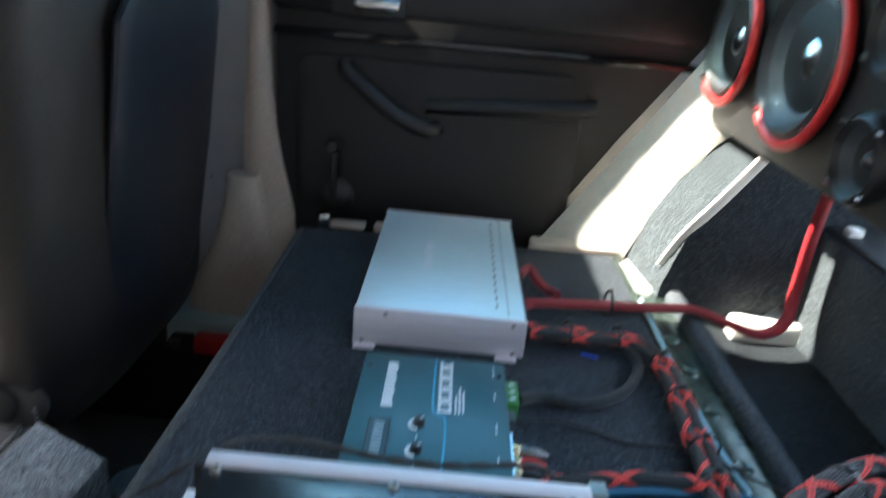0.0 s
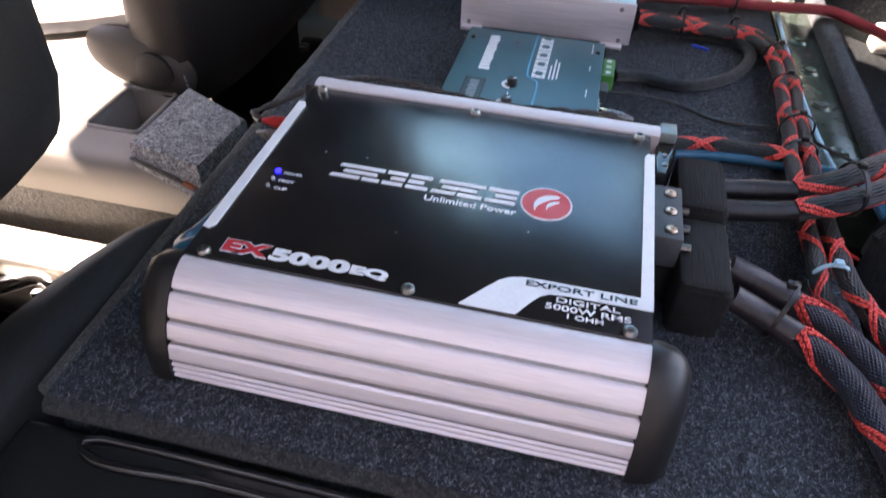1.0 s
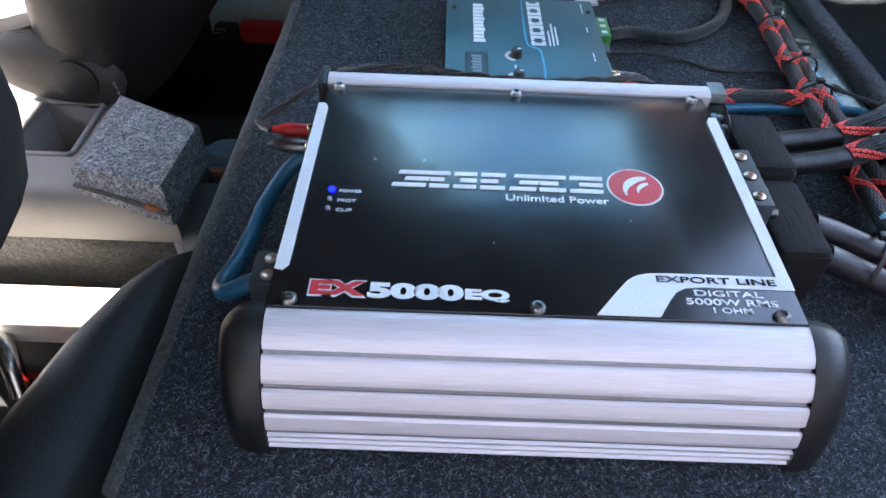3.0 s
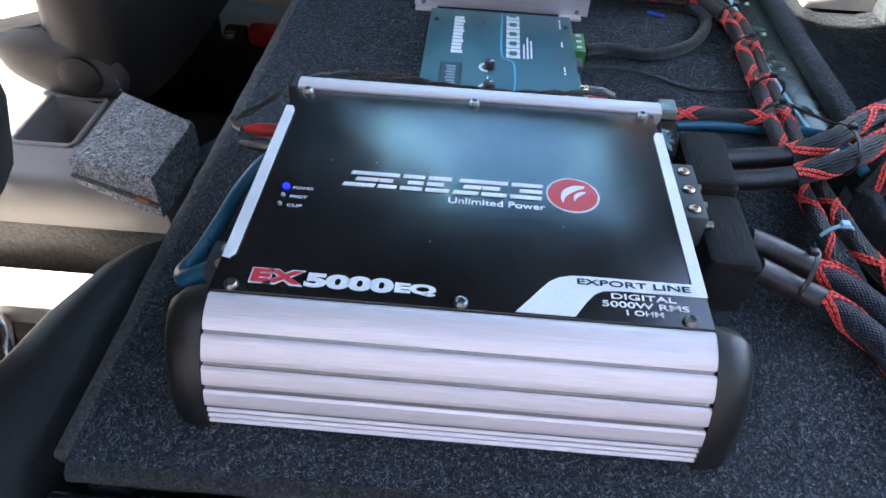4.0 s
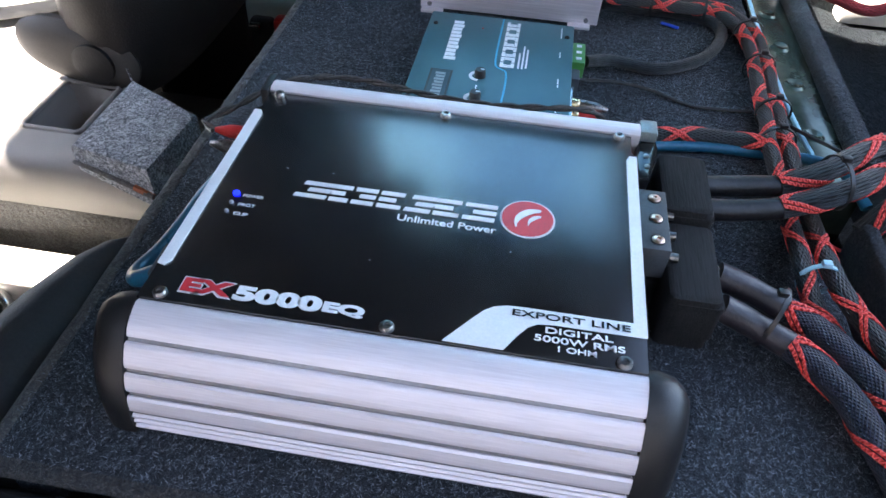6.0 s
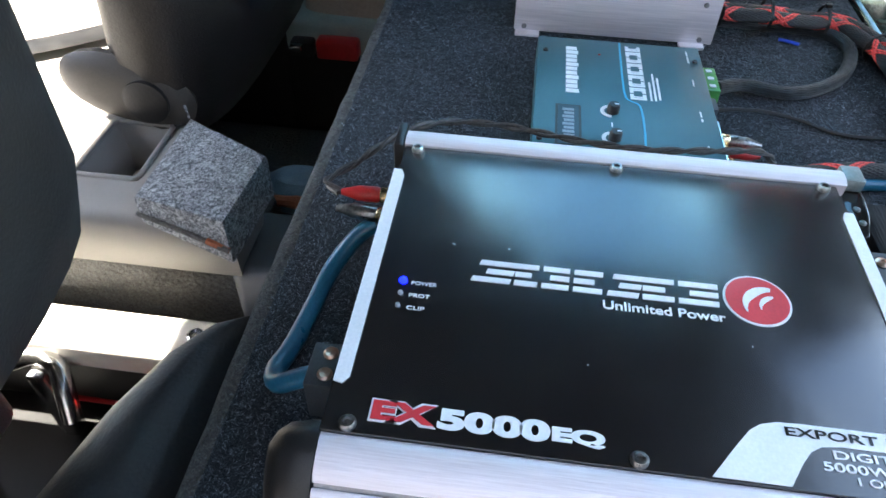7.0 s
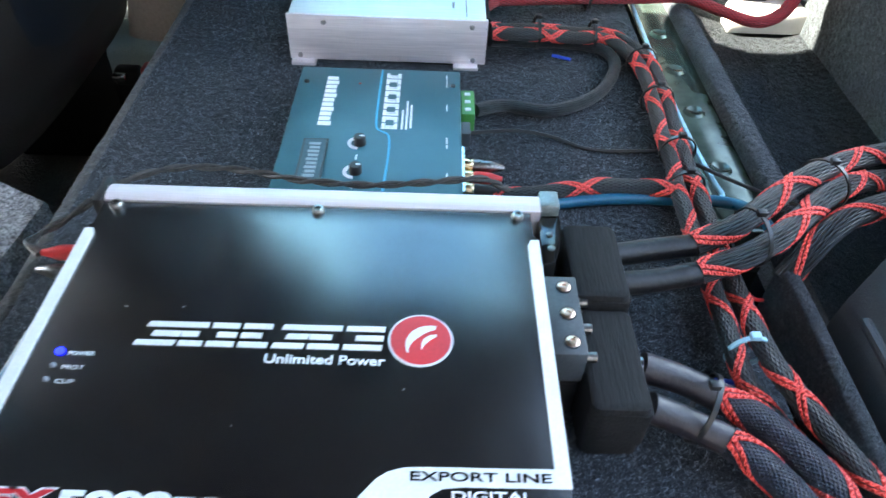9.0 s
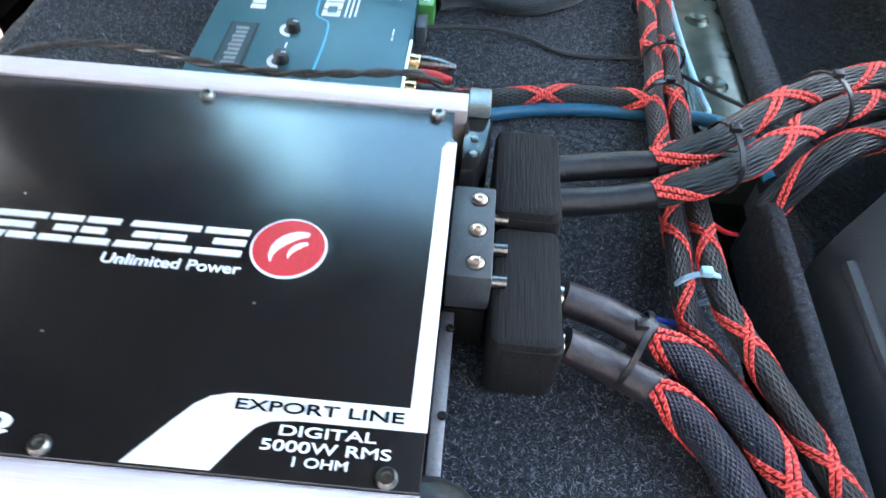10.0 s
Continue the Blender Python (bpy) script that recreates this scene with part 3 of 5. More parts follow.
def deck_fuzz():
    rng = np.random.default_rng(5)
    n = 60000
    x = rng.uniform(-0.205, 0.288, n)
    y = -0.266 + 0.92 * rng.random(n) ** 1.1
    ang, length, lift = rng.uniform(0, math.tau, n), rng.uniform(0.0012, 0.0038, n), rng.uniform(0.0002, 0.0018, n)
    dx, dy = np.cos(ang) * length, np.sin(ang) * length
    wx, wy = -np.sin(ang) * 0.00021, np.cos(ang) * 0.00021
    z0 = np.full(n, 0.0002)
    a = np.stack([x - wx, y - wy, z0], -1)
    b = np.stack([x + wx, y + wy, z0], -1)
    c = np.stack([x + dx, y + dy, z0 + lift], -1)
    verts = np.stack([a, b, c], 1).reshape(-1, 3)
    me = bpy.data.meshes.new("felt_fibres")
    me.from_pydata(verts.tolist(), [], np.arange(3 * n).reshape(-1, 3).tolist())
    me.materials.append(fibre_pale)
    tagged(new("felt_fibres", me), "short grey and blue fibres of the felt", "fibres", kind="stuff")


fibre_pale = surface("pale_fibre", (0.02, 0.023, 0.03), (0.33, 0.37, 0.43), 300, 0.8)
deck_fuzz()

# ---- the large amplifier ----
ZP = 0.071


def nose_point(a, grow=0.0):
    """A point of the amplifier's curved front, a degrees down from the plate's edge."""
    return (-0.199 - (0.041 + grow) * math.sin(radians(a)), 0.002 + (0.0685 + grow) * math.cos(radians(a)))


def nose_strip(bm, x0, x1, a0, a1, grow, n=6):
    rows = []
    for k in range(n + 1):
        a = a0 + (a1 - a0) * k / n
        g = grow - (0.0012 if k in (0, n) else 0)
        y, z = nose_point(a, g)
        yi, zi = nose_point(a, -0.006)
        rows.append([bm.verts.new((x0, y, z)), bm.verts.new((x1, y, z)), bm.verts.new((x1, yi, zi)), bm.verts.new((x0, yi, zi))])
    for r, s in zip(rows, rows[1:]):
        for k in range(4):
            bm.faces.new((r[k], r[(k + 1) % 4], s[(k + 1) % 4], s[k]))
    bm.faces.new(rows[0][::-1])
    bm.faces.new(rows[-1])
    bmesh.ops.recalc_face_normals(bm, faces=bm.faces)
    return bm


def end_cap(sign):
    """A rounded plastic cheek at one end of the curved front."""
    bm = bmesh.new()
    rows = []
    for dx, g, back in ((0.0, 0.0005, 0.0), (0.006, 0.0008, 0.0), (0.014, -0.001, 0.002), (0.020, -0.006, 0.006), (0.0235, -0.013, 0.012), (0.0245, -0.022, 0.018)):
        x = sign * (0.1335 + dx)
        row = [bm.verts.new((x, -0.188 - back, 0.0)), bm.verts.new((x, -0.188 - back, 0.058 + g * 0.8)), bm.verts.new((x, -0.194 - back * 0.5, 0.067 + g))]
        for k in range(9):
            y, z = nose_point(6 + 84 * k / 8, g)
            row.append(bm.verts.new((x, y, max(z, 0.0))))
        row.append(bm.verts.new((x, -0.236 - g * 0.5, 0.0)))
        rows.append(row)
    n = len(rows[0])
    for r, s in zip(rows, rows[1:]):
        for k in range(n):
            bm.faces.new((r[k], r[(k + 1) % n], s[(k + 1) % n], s[k]))
    bm.faces.new(rows[0])
    bm.faces.new(rows[-1])
    bmesh.ops.recalc_face_normals(bm, faces=bm.faces)
    return bm


def amplifier():
    a = thing("car_amplifier", "large car amplifier with glossy black plate and ribbed aluminium front", "amplifier", (0.0, -0.1, 0.0))
    part("body", slab(-0.131, 0.131, -0.197, 0.012, 0.003, 0.0685, 0.001), plastic_black, a)
    outline = [(-0.134, -0.1995), (0.1335, -0.1995), (0.1335, -0.020), (0.131, -0.016), (0.131, 0.0035), (-0.131, 0.0035), (-0.131, -0.016), (-0.134, -0.020)]
    plate = part("cover_plate", prism(bmesh.new(), outline, 0.0688, ZP, 0.0004), gloss_black, a, "glossy black enamelled cover plate")
    # white side strips
    for s in (-1, 1):
        y0 = -0.176 if s < 0 else -0.1765
        strip = [(s * 0.1338, y0 + 0.001), (s * 0.1295, y0), (s * 0.1268, y0 + 0.004), (s * 0.1268, -0.026), (s * 0.1290, -0.021), (s * 0.1338, -0.021)]
        part("side_strip", prism(bmesh.new(), strip, ZP + 0.0001, ZP + 0.0007), print_white, plate, "white side strip")
    # white swoosh band around the ratings
    band = [(0.029, -0.1985), (0.041, -0.1830), (0.048, -0.1745), (0.053, -0.1710), (0.060, -0.1690), (0.070, -0.1685), (0.1268, -0.1685), (0.1268, -0.164), (0.1338, -0.164), (0.1338, -0.1775),
            (0.086, -0.1775), (0.077, -0.1785), (0.072, -0.1815), (0.067, -0.1880), (0.0605, -0.1985)]
    part("band", prism(bmesh.new(), band, ZP + 0.0001, ZP + 0.0006), print_white, plate, "white swoosh band")
    # maker's mark: plain slanted bars and a red roundel
    edges = (-0.079, -0.057, -0.043, -0.027, -0.010, 0.008, 0.026, 0.048)
    for k, (x0, x1) in enumerate(zip(edges, edges[1:])):
        w = x1 - x0 - 0.0022
        t, lo, hi = 0.0034, -0.1055, -0.0900
        shift = 0.0045 if k in (0, 4) else 0.0012
        shapes = ((0.0, 1.0, 1), (0.0, 0.72, 2), (0.0, 1.0, 0)) if k % 2 else ((0.0, 1.0, 1), (0.28, 1.0, 2), (0.0, 1.0, 0))
        bm = bmesh.new()
        for n, (f0, f1, row) in enumerate(shapes):
            y0, y1 = {0: (lo, lo + t), 1: (hi - t, hi), 2: ((lo + hi) / 2 - t * 0.5, (lo + hi) / 2 + t * 0.5)}[row]
            s0, s1 = shift * (y0 - lo) / (hi - lo), shift * (y1 - lo) / (hi - lo)
            z = ZP + 0.0001 + 0.00008 * n
            prism(bm, [(x0 + w * f0 + s0, y0), (x0 + w * f1 + s0, y0), (x0 + w * f1 + s1, y1), (x0 + w * f0 + s1, y1)], z, z + 0.0005)
        part("mark_bar", bm, print_white, plate)
    disc = lathe(bmesh.new(), [(0.0168, 0), (0.0168, 0.0005)], Matrix.Translation((0.0655, -0.0980, ZP + 0.0001)), 40)
    roundel = part("roundel", disc, print_white, plate, "red and white roundel")
    part("red_field", lathe(bmesh.new(), [(0.0156, 0), (0.0156, 0.0004)], Matrix.Translation((0.0655, -0.0980, ZP + 0.0005)), 40), print_red, roundel)
    for sc, cx, cy, a0, a1 in ((0.0125, 0.0702, -0.1015, 75, 205), (0.0072, 0.0730, -0.1020, 85, 200)):
        inner, outer = [], []
        for k in range(15):
            f = k / 14
            ang = radians(a0 + (a1 - a0) * f)
            wdt = sc * (0.06 + 0.34 * math.sin(math.pi * min(f * 0.9 + 0.12, 1)))
            outer.append((cx + sc * math.cos(ang), cy + sc * math.sin(ang)))
            inner.append((cx + (sc - wdt) * math.cos(ang), cy + (sc - wdt) * math.sin(ang)))
        part("swoosh", prism(bmesh.new(), outer + inner[::-1], ZP + 0.0009, ZP + 0.0013), print_white, roundel)
    z = ZP + 0.0001
    letters("lettering", "Unlimited Power", -0.012, -0.1146, z, 0.060, 0.0056, print_white, plate, 0, 0.0004, 0.015, 0.0)
    letters("lettering", "EX", -0.1145, -0.1930, z, 0.0295, 0.0116, print_white, plate, 0, 0.0003, 0.085, 0.0)
    letters("lettering", "EX", -0.1135, -0.1919, z + 0.0004, 0.0275, 0.0094, print_red, plate, 0, 0.0004, 0.045, 0.0)
    letters("lettering", "5000", -0.0848, -0.1927, z, 0.0482, 0.0104, print_white, plate, 0, 0.0004, 0.055, 0.0)
    letters("lettering", "EQ", -0.0360, -0.1927, z, 0.0224, 0.0082, print_white, plate, 0, 0.0004, 0.055, 0.0)
    letters("lettering", "EXPORT LINE", 0.0630, -0.1752, ZP + 0.0007, 0.0620, 0.0044, gloss_black, plate, 0, 0.0003, 0.012)
    letters("lettering", "DIGITAL", 0.0810, -0.1834, z, 0.0350, 0.0040, print_white, plate, 0, 0.0004, 0.012)
    letters("lettering", "5000W RMS", 0.0755, -0.1893, z, 0.0465, 0.0042, print_white, plate, 0, 0.0004, 0.012)
    letters("lettering", "1 OHM", 0.0880, -0.1944, z, 0.0195, 0.0036, print_white, plate, 0, 0.0004, 0.012)
    for word, y, w in (("POWER", -0.1126, 0.0130), ("PROT", -0.1210, 0.0105), ("CLIP", -0.1292, 0.0090)):
        letters("lettering", word, -0.1085, y, z, w, 0.0024, print_white, plate, 0, 0.0003, 0.01)
    for k, (y, m) in enumerate(((-0.1105, led_blue), (-0.1190, led_off), (-0.1272, led_off))):
        bm = lathe(bmesh.new(), [(0.0022 - 0.0008 * (k > 0), 0), (0.0020 - 0.0008 * (k > 0), 0.0012), (0.0008, 0.0018)], Matrix.Translation((-0.1130, y, ZP)), 14)
        part("led", bm, m, plate, "lit blue power light" if not k else "unlit indicator light")
    for x, y, twist, w in ((-0.0905, -0.0800, 150, 0.0009), (-0.0605, -0.0795, 20, 0.0006), (0.058, -0.128, 70, 0.0005), (-0.020, -0.150, 40, 0.0004)):
        bm = prism(bmesh.new(), [(-w, -0.00016), (w, -0.0001), (w * 0.7, 0.0002), (-w, 0.0002)], 0, 0.0001)
        bmesh.ops.transform(bm, verts=bm.verts, matrix=pose(x, y, ZP + 0.00005, 0, 0, twist))
        part("dust_fleck", bm, print_white, plate, "pale fleck of dust")
    for x, y in ((-0.1225, 0.0), (0.0, 0.0), (0.1225, 0.0), (-0.1225, -0.1955), (0.0, -0.1955), (0.1215, -0.1955)):
        screw(x, y, ZP, 0.0040, plate, screw_steel)
    # curved front of four broad ribs, fine ribs below; groove shade is in the core's darker colour
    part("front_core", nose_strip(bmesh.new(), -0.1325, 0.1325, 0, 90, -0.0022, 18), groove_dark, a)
    for a0, a1 in ((1, 29.3), (32, 48.3), (51, 62.3), (65, 75.3)):
        part("rib", nose_strip(bmesh.new(), -0.1330, 0.1335, a0, a1, 0.0, 7), alu, a)
    for a0 in (77.4, 81.2, 85.0):
        part("fine_rib", nose_strip(bmesh.new(), -0.1330, 0.1335, a0, a0 + 2.6, -0.0006, 3), alu, a)
    for s in (-1, 1):
        part("end_cap", end_cap(s), plastic_black, a, "matt black plastic end cap")
    # rear rail
    bm = bmesh.new()
    prof = [(0.0045, 0.066), (0.0045, 0.0716), (0.008, 0.0735), (0.0150, 0.0735), (0.0195, 0.0715), (0.0220, 0.066), (0.0245, 0.040), (0.0255, 0.004), (0.012, 0.004)]
    l = [bm.verts.new((-0.1315, y, zz)) for y, zz in prof]
    r = [bm.verts.new((0.1375, y, zz)) for y, zz in prof]
    for k in range(len(prof)):
        j = (k + 1) % len(prof)
        bm.faces.new((l[k], l[j], r[j], r[k]))
    bm.faces.new(l[::-1])
    bm.faces.new(r)
    bmesh.ops.recalc_face_normals(bm, faces=bm.faces)
    part("rear_rail", bm, alu, a, "pale aluminium rear rail")
    part("rear_cheek", slab(-0.1385, -0.1320, 0.001, 0.026, 0.0, 0.0735, 0.002), plastic_black, a)
    moon = [(0.1365, -0.033), (0.1440, -0.031), (0.1495, -0.012), (0.1515, 0.004), (0.1500, 0.018), (0.1440, 0.016), (0.1365, 0.006)]
    br = part("rear_bracket", prism(bmesh.new(), moon, 0.012, 0.064, 0.0015), gloss_plastic, a, "dark glossy rear bracket")
    part("bracket_tab", slab(0.1376, 0.1500, 0.0085, 0.0245, 0.0640, 0.0728, 0.0015), tab_grey, br, "grey-green metal tab")
    for y in (-0.008, -0.020):
        part("bracket_bolt", lathe(bmesh.new(), [(0.0022, 0), (0.0020, 0.0010), (0.0008, 0.0014)], Matrix.Translation((0.1425, y, 0.0640)), 12), screw_steel, br)
    part("side_flange", slab(0.1335, 0.1400, -0.190, -0.095, 0.0, 0.030, 0.0008), groove_dark, a, "dull metal side flange")
    for y in (-0.105, -0.150):
        screw(0.1385, y, 0.0302, 0.0022, a, plastic_black, "flange_screw")
    # terminal block on the power side
    tb = part("terminal_block", slab(0.1345, 0.1555, -0.0955, -0.038, 0.034, 0.0590, 0.0012), terminal_grey, a, "slate grey terminal block")
    part("foot", slab(0.1345, 0.1545, -0.094, -0.040, 0.002, 0.030, 0.001), plastic_black, tb)
    for y in (-0.047, -0.067, -0.087):
        part("well", lathe(bmesh.new(), [(0.0048, 0), (0.0048, 0.0006), (0.0040, 0.0006), (0.0040, 0.0002)], Matrix.Translation((0.1475, y, 0.0589)), 18, False), plastic_black, tb)
        part("terminal_screw", lathe(bmesh.new(), [(0.0040, 0), (0.0040, 0.0008), (0.0028, 0.0016), (0.0014, 0.0016), (0.0012, 0.0006), (0.0001, 0.0006)], Matrix.Translation((0.1475, y, 0.0590)), 16, False), copper, tb, "copper terminal screw")
        part("lug", tube([(0.156, y, 0.046), (0.163, y, 0.046)], 0.0030, 10, 0.004), screw_steel, tb)
    # speaker and signal side
    sb = part("signal_block", slab(-0.1560, -0.1345, -0.160, -0.133, 0.012, 0.0420, 0.0015), terminal_grey, a, "slate grey signal block")
    for y in (-0.140, -0.153):
        part("terminal_screw", lathe(bmesh.new(), [(0.0040, 0), (0.0040, 0.0008), (0.0028, 0.0016), (0.0001, 0.0012)], Matrix.Translation((-0.1460, y, 0.0420)), 16, False), copper, sb)


amplifier()

# ---- processor box and second amplifier ----


def flat_bar(bm, x0, x1, y0, y1, z, t=0.0004):
    return block(bm, x0, x1, y0, y1, z, z + t)


def processor():
    p = thing("signal_processor", "teal enamelled bass processor with two small knobs", "processor", (0.02, 0.16, 0.0))
    case = part("case", slab(-0.050, 0.0925, 0.068, 0.2445, 0.004, 0.0290, 0.0012), teal_paint, p)
    part("base", slab(-0.044, 0.087, 0.074, 0.238, 0.0, 0.004), plastic_black, p)
    z = 0.0290
    # maker's mark and product mark as plain bars
    for k in range(11):
        part("mark_bar", flat_bar(bmesh.new(), -0.0250, -0.0155 + 0.0012 * (k % 3 == 0), 0.1525 + k * 0.0070, 0.1525 + k * 0.0070 + 0.0054, z), print_white, case)
    for k in range(9):
        bm = bmesh.new()
        y = 0.1500 + k * 0.0098
        flat_bar(bm, 0.0270, 0.0300, y, y + 0.0078, z)
        flat_bar(bm, 0.0370, 0.0400, y, y + 0.0078, z)
        flat_bar(bm, 0.0301, 0.0369, y + (0.0054 if k % 2 else 0), y + (0.0054 if k % 2 else 0) + 0.0024, z)
        flat_bar(bm, 0.0301, 0.0369, y + 0.0034, y + 0.0046, z)
        part("mark_block", bm, print_white, case)
    for k, (x, y0, y1) in enumerate(((0.0430, 0.150, 0.178), (0.0465, 0.150, 0.192), (0.0500, 0.152, 0.186))):
        part("print_line", flat_bar(bmesh.new(), x, x + 0.0016, y0, y1, z), print_white, case)
    for y0, y1 in ((0.216, 0.226), (0.228, 0.236), (0.178, 0.188), (0.126, 0.130), (0.132, 0.140), (0.086, 0.094)):
        part("print_line", flat_bar(bmesh.new(), 0.0800, 0.0812, y0, y1, z), print_white, case)
    for y0, y1 in ((0.108, 0.114), (0.073, 0.078)):
        part("print_line", flat_bar(bmesh.new(), 0.0100, 0.0110, y0, y1, z), print_white, case)
    line = [(0.0225, 0.242), (0.0222, 0.200), (0.0225, 0.160), (0.0250, 0.1485), (0.0320, 0.1440), (0.0345, 0.136), (0.0350, 0.110), (0.0335, 0.071)]
    part("blue_line", tube([(x, y, z + 0.0001) for x, y in line], 0.0009, 6, 0.006, 0.3), print_blue, case, "pale blue curved line")
    part("window", slab(-0.0330, -0.0130, 0.0790, 0.1340, z, z + 0.0003), plastic_black, case, "dark display window")
    part("window_face", slab(-0.0310, -0.0150, 0.0805, 0.1325, z + 0.0002, z + 0.0006), teal_dark, case)
    bm = bmesh.new()
    for k in range(9):
        flat_bar(bm, -0.0275 + 0.001 * (k % 2), -0.0185, 0.0845 + k * 0.0050, 0.0845 + k * 0.0050 + 0.0034, z + 0.0006, 0.0003)
    part("window_print", bm, groove_dark, case)
    for y in (0.1295, 0.0930):
        ring = []
        for k in range(13):
            ang = radians(70 + 200 * k / 12)
            ring.append((0.0105 + 0.0086 * math.cos(ang), y + 0.0086 * math.sin(ang)))
        for k in range(12, -1, -1):
            ang = radians(70 + 200 * k / 12)
            ring.append((0.0105 + 0.0056 * math.cos(ang), y + 0.0056 * math.sin(ang)))
        part("scale", prism(bmesh.new(), ring, z, z + 0.0004), print_white, case)
        kn = part("knob", lathe(bmesh.new(), [(0.0050, 0), (0.0048, 0.006), (0.0040, 0.0072), (0.0001, 0.0072)], Matrix.Translation((0.0118, y, z)), 20, False), plastic_black, case, "small black knob")
        part("pointer", slab(0.0122, 0.0155, y - 0.0006, y + 0.0006, z + 0.0070, z + 0.0077), print_white, kn)
    part("led", lathe(bmesh.new(), [(0.0010, 0), (0.0008, 0.0008)], Matrix.Translation((0.0040, 0.218, z)), 10), red_plastic, case)
    for x, y in ((-0.0428, 0.2185), (0.0862, 0.2185), (-0.0445, 0.0850)):
        screw(x, y, z, 0.0024, case, plastic_black)
    # plugs on the side
    g = part("power_plug", slab(0.0930, 0.1050, 0.183, 0.221, 0.006, 0.0240, 0.001), green_plastic, p, "green screw-terminal plug")
    for y in (0.190, 0.202, 0.214):
        part("slot", slab(0.0965, 0.1015, y - 0.002, y + 0.002, 0.0240, 0.0248), print_white, g)
    part("remote_socket", slab(0.0930, 0.1010, 0.160, 0.178, 0.006, 0.0200, 0.001), terminal_grey, p, "small grey socket")
    part("rca_panel", slab(0.0926, 0.0945, 0.078, 0.134, 0.005, 0.0260), steel, p)


processor()


def second_amp():
    s = thing("small_amplifier", "brushed silver amplifier on the felt deck", "amplifier", (0.02, 0.46, 0.0))
    part("case", slab(-0.072, 0.118, 0.308, 0.634, 0.004, 0.0490, 0.0012), alu_sky_tint, s)
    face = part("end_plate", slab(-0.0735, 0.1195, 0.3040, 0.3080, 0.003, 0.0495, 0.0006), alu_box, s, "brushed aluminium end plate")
    part("far_plate", slab(-0.0735, 0.1195, 0.6340, 0.6380, 0.003, 0.0495, 0.0006), alu_box, s)
    for x, z in ((-0.038, 0.0425), (0.1045, 0.0425), (-0.0635, 0.0075), (0.1070, 0.0075)):
        part("screw", lathe(bmesh.new(), [(0.0026, 0), (0.0024, 0.0012), (0.001, 0.0016)], Matrix.Translation((x, 0.3040, z)) @ pose(0, 0, 0, 90), 12), groove_dark, face)
    for x in (-0.066, 0.094):
        part("foot", slab(x - 0.006, x + 0.018, 0.296, 0.306, 0.0, 0.0035, 0.0008), alu_box, s, "aluminium mounting foot")
    for k in range(6):
        part("mark_bar", flat_bar(bmesh.new(), -0.0050, 0.0060, 0.428 + 0.016 * k, 0.428 + 0.016 * k + 0.0125, 0.0490), print_white, s, "white maker's mark")
    for k in range(14):
        part("print_line", flat_bar(bmesh.new(), 0.0850, 0.0875, 0.330 + 0.021 * k, 0.330 + 0.021 * k + 0.012, 0.0490), groove_dark, s)
    part("inlay", slab(0.0985, 0.0995, 0.312, 0.630, 0.0490, 0.0494), groove_dark, s)
    part("socket_strip", slab(0.1195, 0.1225, 0.325, 0.470, 0.010, 0.042), plastic_black, s)


second_amp()

# ---- cables ----


def tie(x, y, z, r, axis, material=wire_black, parent=None):
    """A cable tie round a hose that runs along the axis."""
    ax = Vector(axis).normalized()
    m = Matrix.Translation((x, y, z)) @ ax.to_track_quat("Z", "Y").to_matrix().to_4x4()
    bm = lathe(bmesh.new(), [(r, -0.0016), (r + 0.0011, -0.0014), (r + 0.0011, 0.0014), (r, 0.0016)], m, 20, False)
    b = part("cable_tie", bm, material, parent)
    part("tie_head", block(bmesh.new(), x - 0.003, x + 0.003, y - 0.0025, y + 0.0025, z + r, z + r + 0.004, 0.0006), material, b)


def cable(name, label, points, r, material, threads=0, pitch=0.10, start=0.0, squash=1.0, group="", sides=14):
    at = points[0]
    c = thing(name, label, "cable", (at[0], at[1], max(at[2] - r, 0)), group)
    part("sleeve" if threads else "jacket", tube(points, r, sides, 0.004, squash, 0.03), material, c)
    for k in range(threads):
        part("tracer_thread", helix(points, r * 1.02, pitch, start + 0.3 * k, 1 if k % 2 else -1), thread_red, c, "red tracer thread")
    return c


LOOM = [(0.124, 0.318, 0.030), (0.172, 0.328, 0.025), (0.211, 0.338, 0.018), (0.245, 0.345, 0.014), (0.268, 0.311, 0.013), (0.272, 0.255, 0.013), (0.268, 0.189, 0.013), (0.266, 0.136, 0.014),
        (0.262, 0.102, 0.015), (0.261, 0.046, 0.015), (0.260, 0.012, 0.015), (0.259, -0.028, 0.018), (0.258, -0.056, 0.018), (0.262, -0.080, 0.013), (0.272, -0.100, 0.008), (0.286, -0.118, 0.003), (0.300, -0.140, -0.004)]
LOOM_B = [(0.124, 0.334, 0.026), (0.172, 0.348, 0.020), (0.215, 0.356, 0.014), (0.255, 0.355, 0.012), (0.281, 0.315, 0.011), (0.285, 0.255, 0.011), (0.281, 0.189, 0.011), (0.279, 0.136, 0.012),
          (0.278, 0.102, 0.013), (0.277, 0.046, 0.014), (0.277, 0.000, 0.014), (0.275, -0.040, 0.020), (0.278, -0.075, 0.022), (0.288, -0.100, 0.020), (0.298, -0.122, 0.018), (0.308, -0.145, 0.016), (0.320, -0.172, 0.013), (0.335, -0.21, 0.011), (0.345, -0.26, 0.010)]
loom = cable("wiring_loom", "black braided wiring loom with red tracer threads", LOOM, 0.0064, sleeve_black, 2, 0.062)
loom_b = cable("wiring_loom", "black braided wiring loom with red tracer threads", LOOM_B, 0.0068, sleeve_black, 2, 0.066, 1.2)
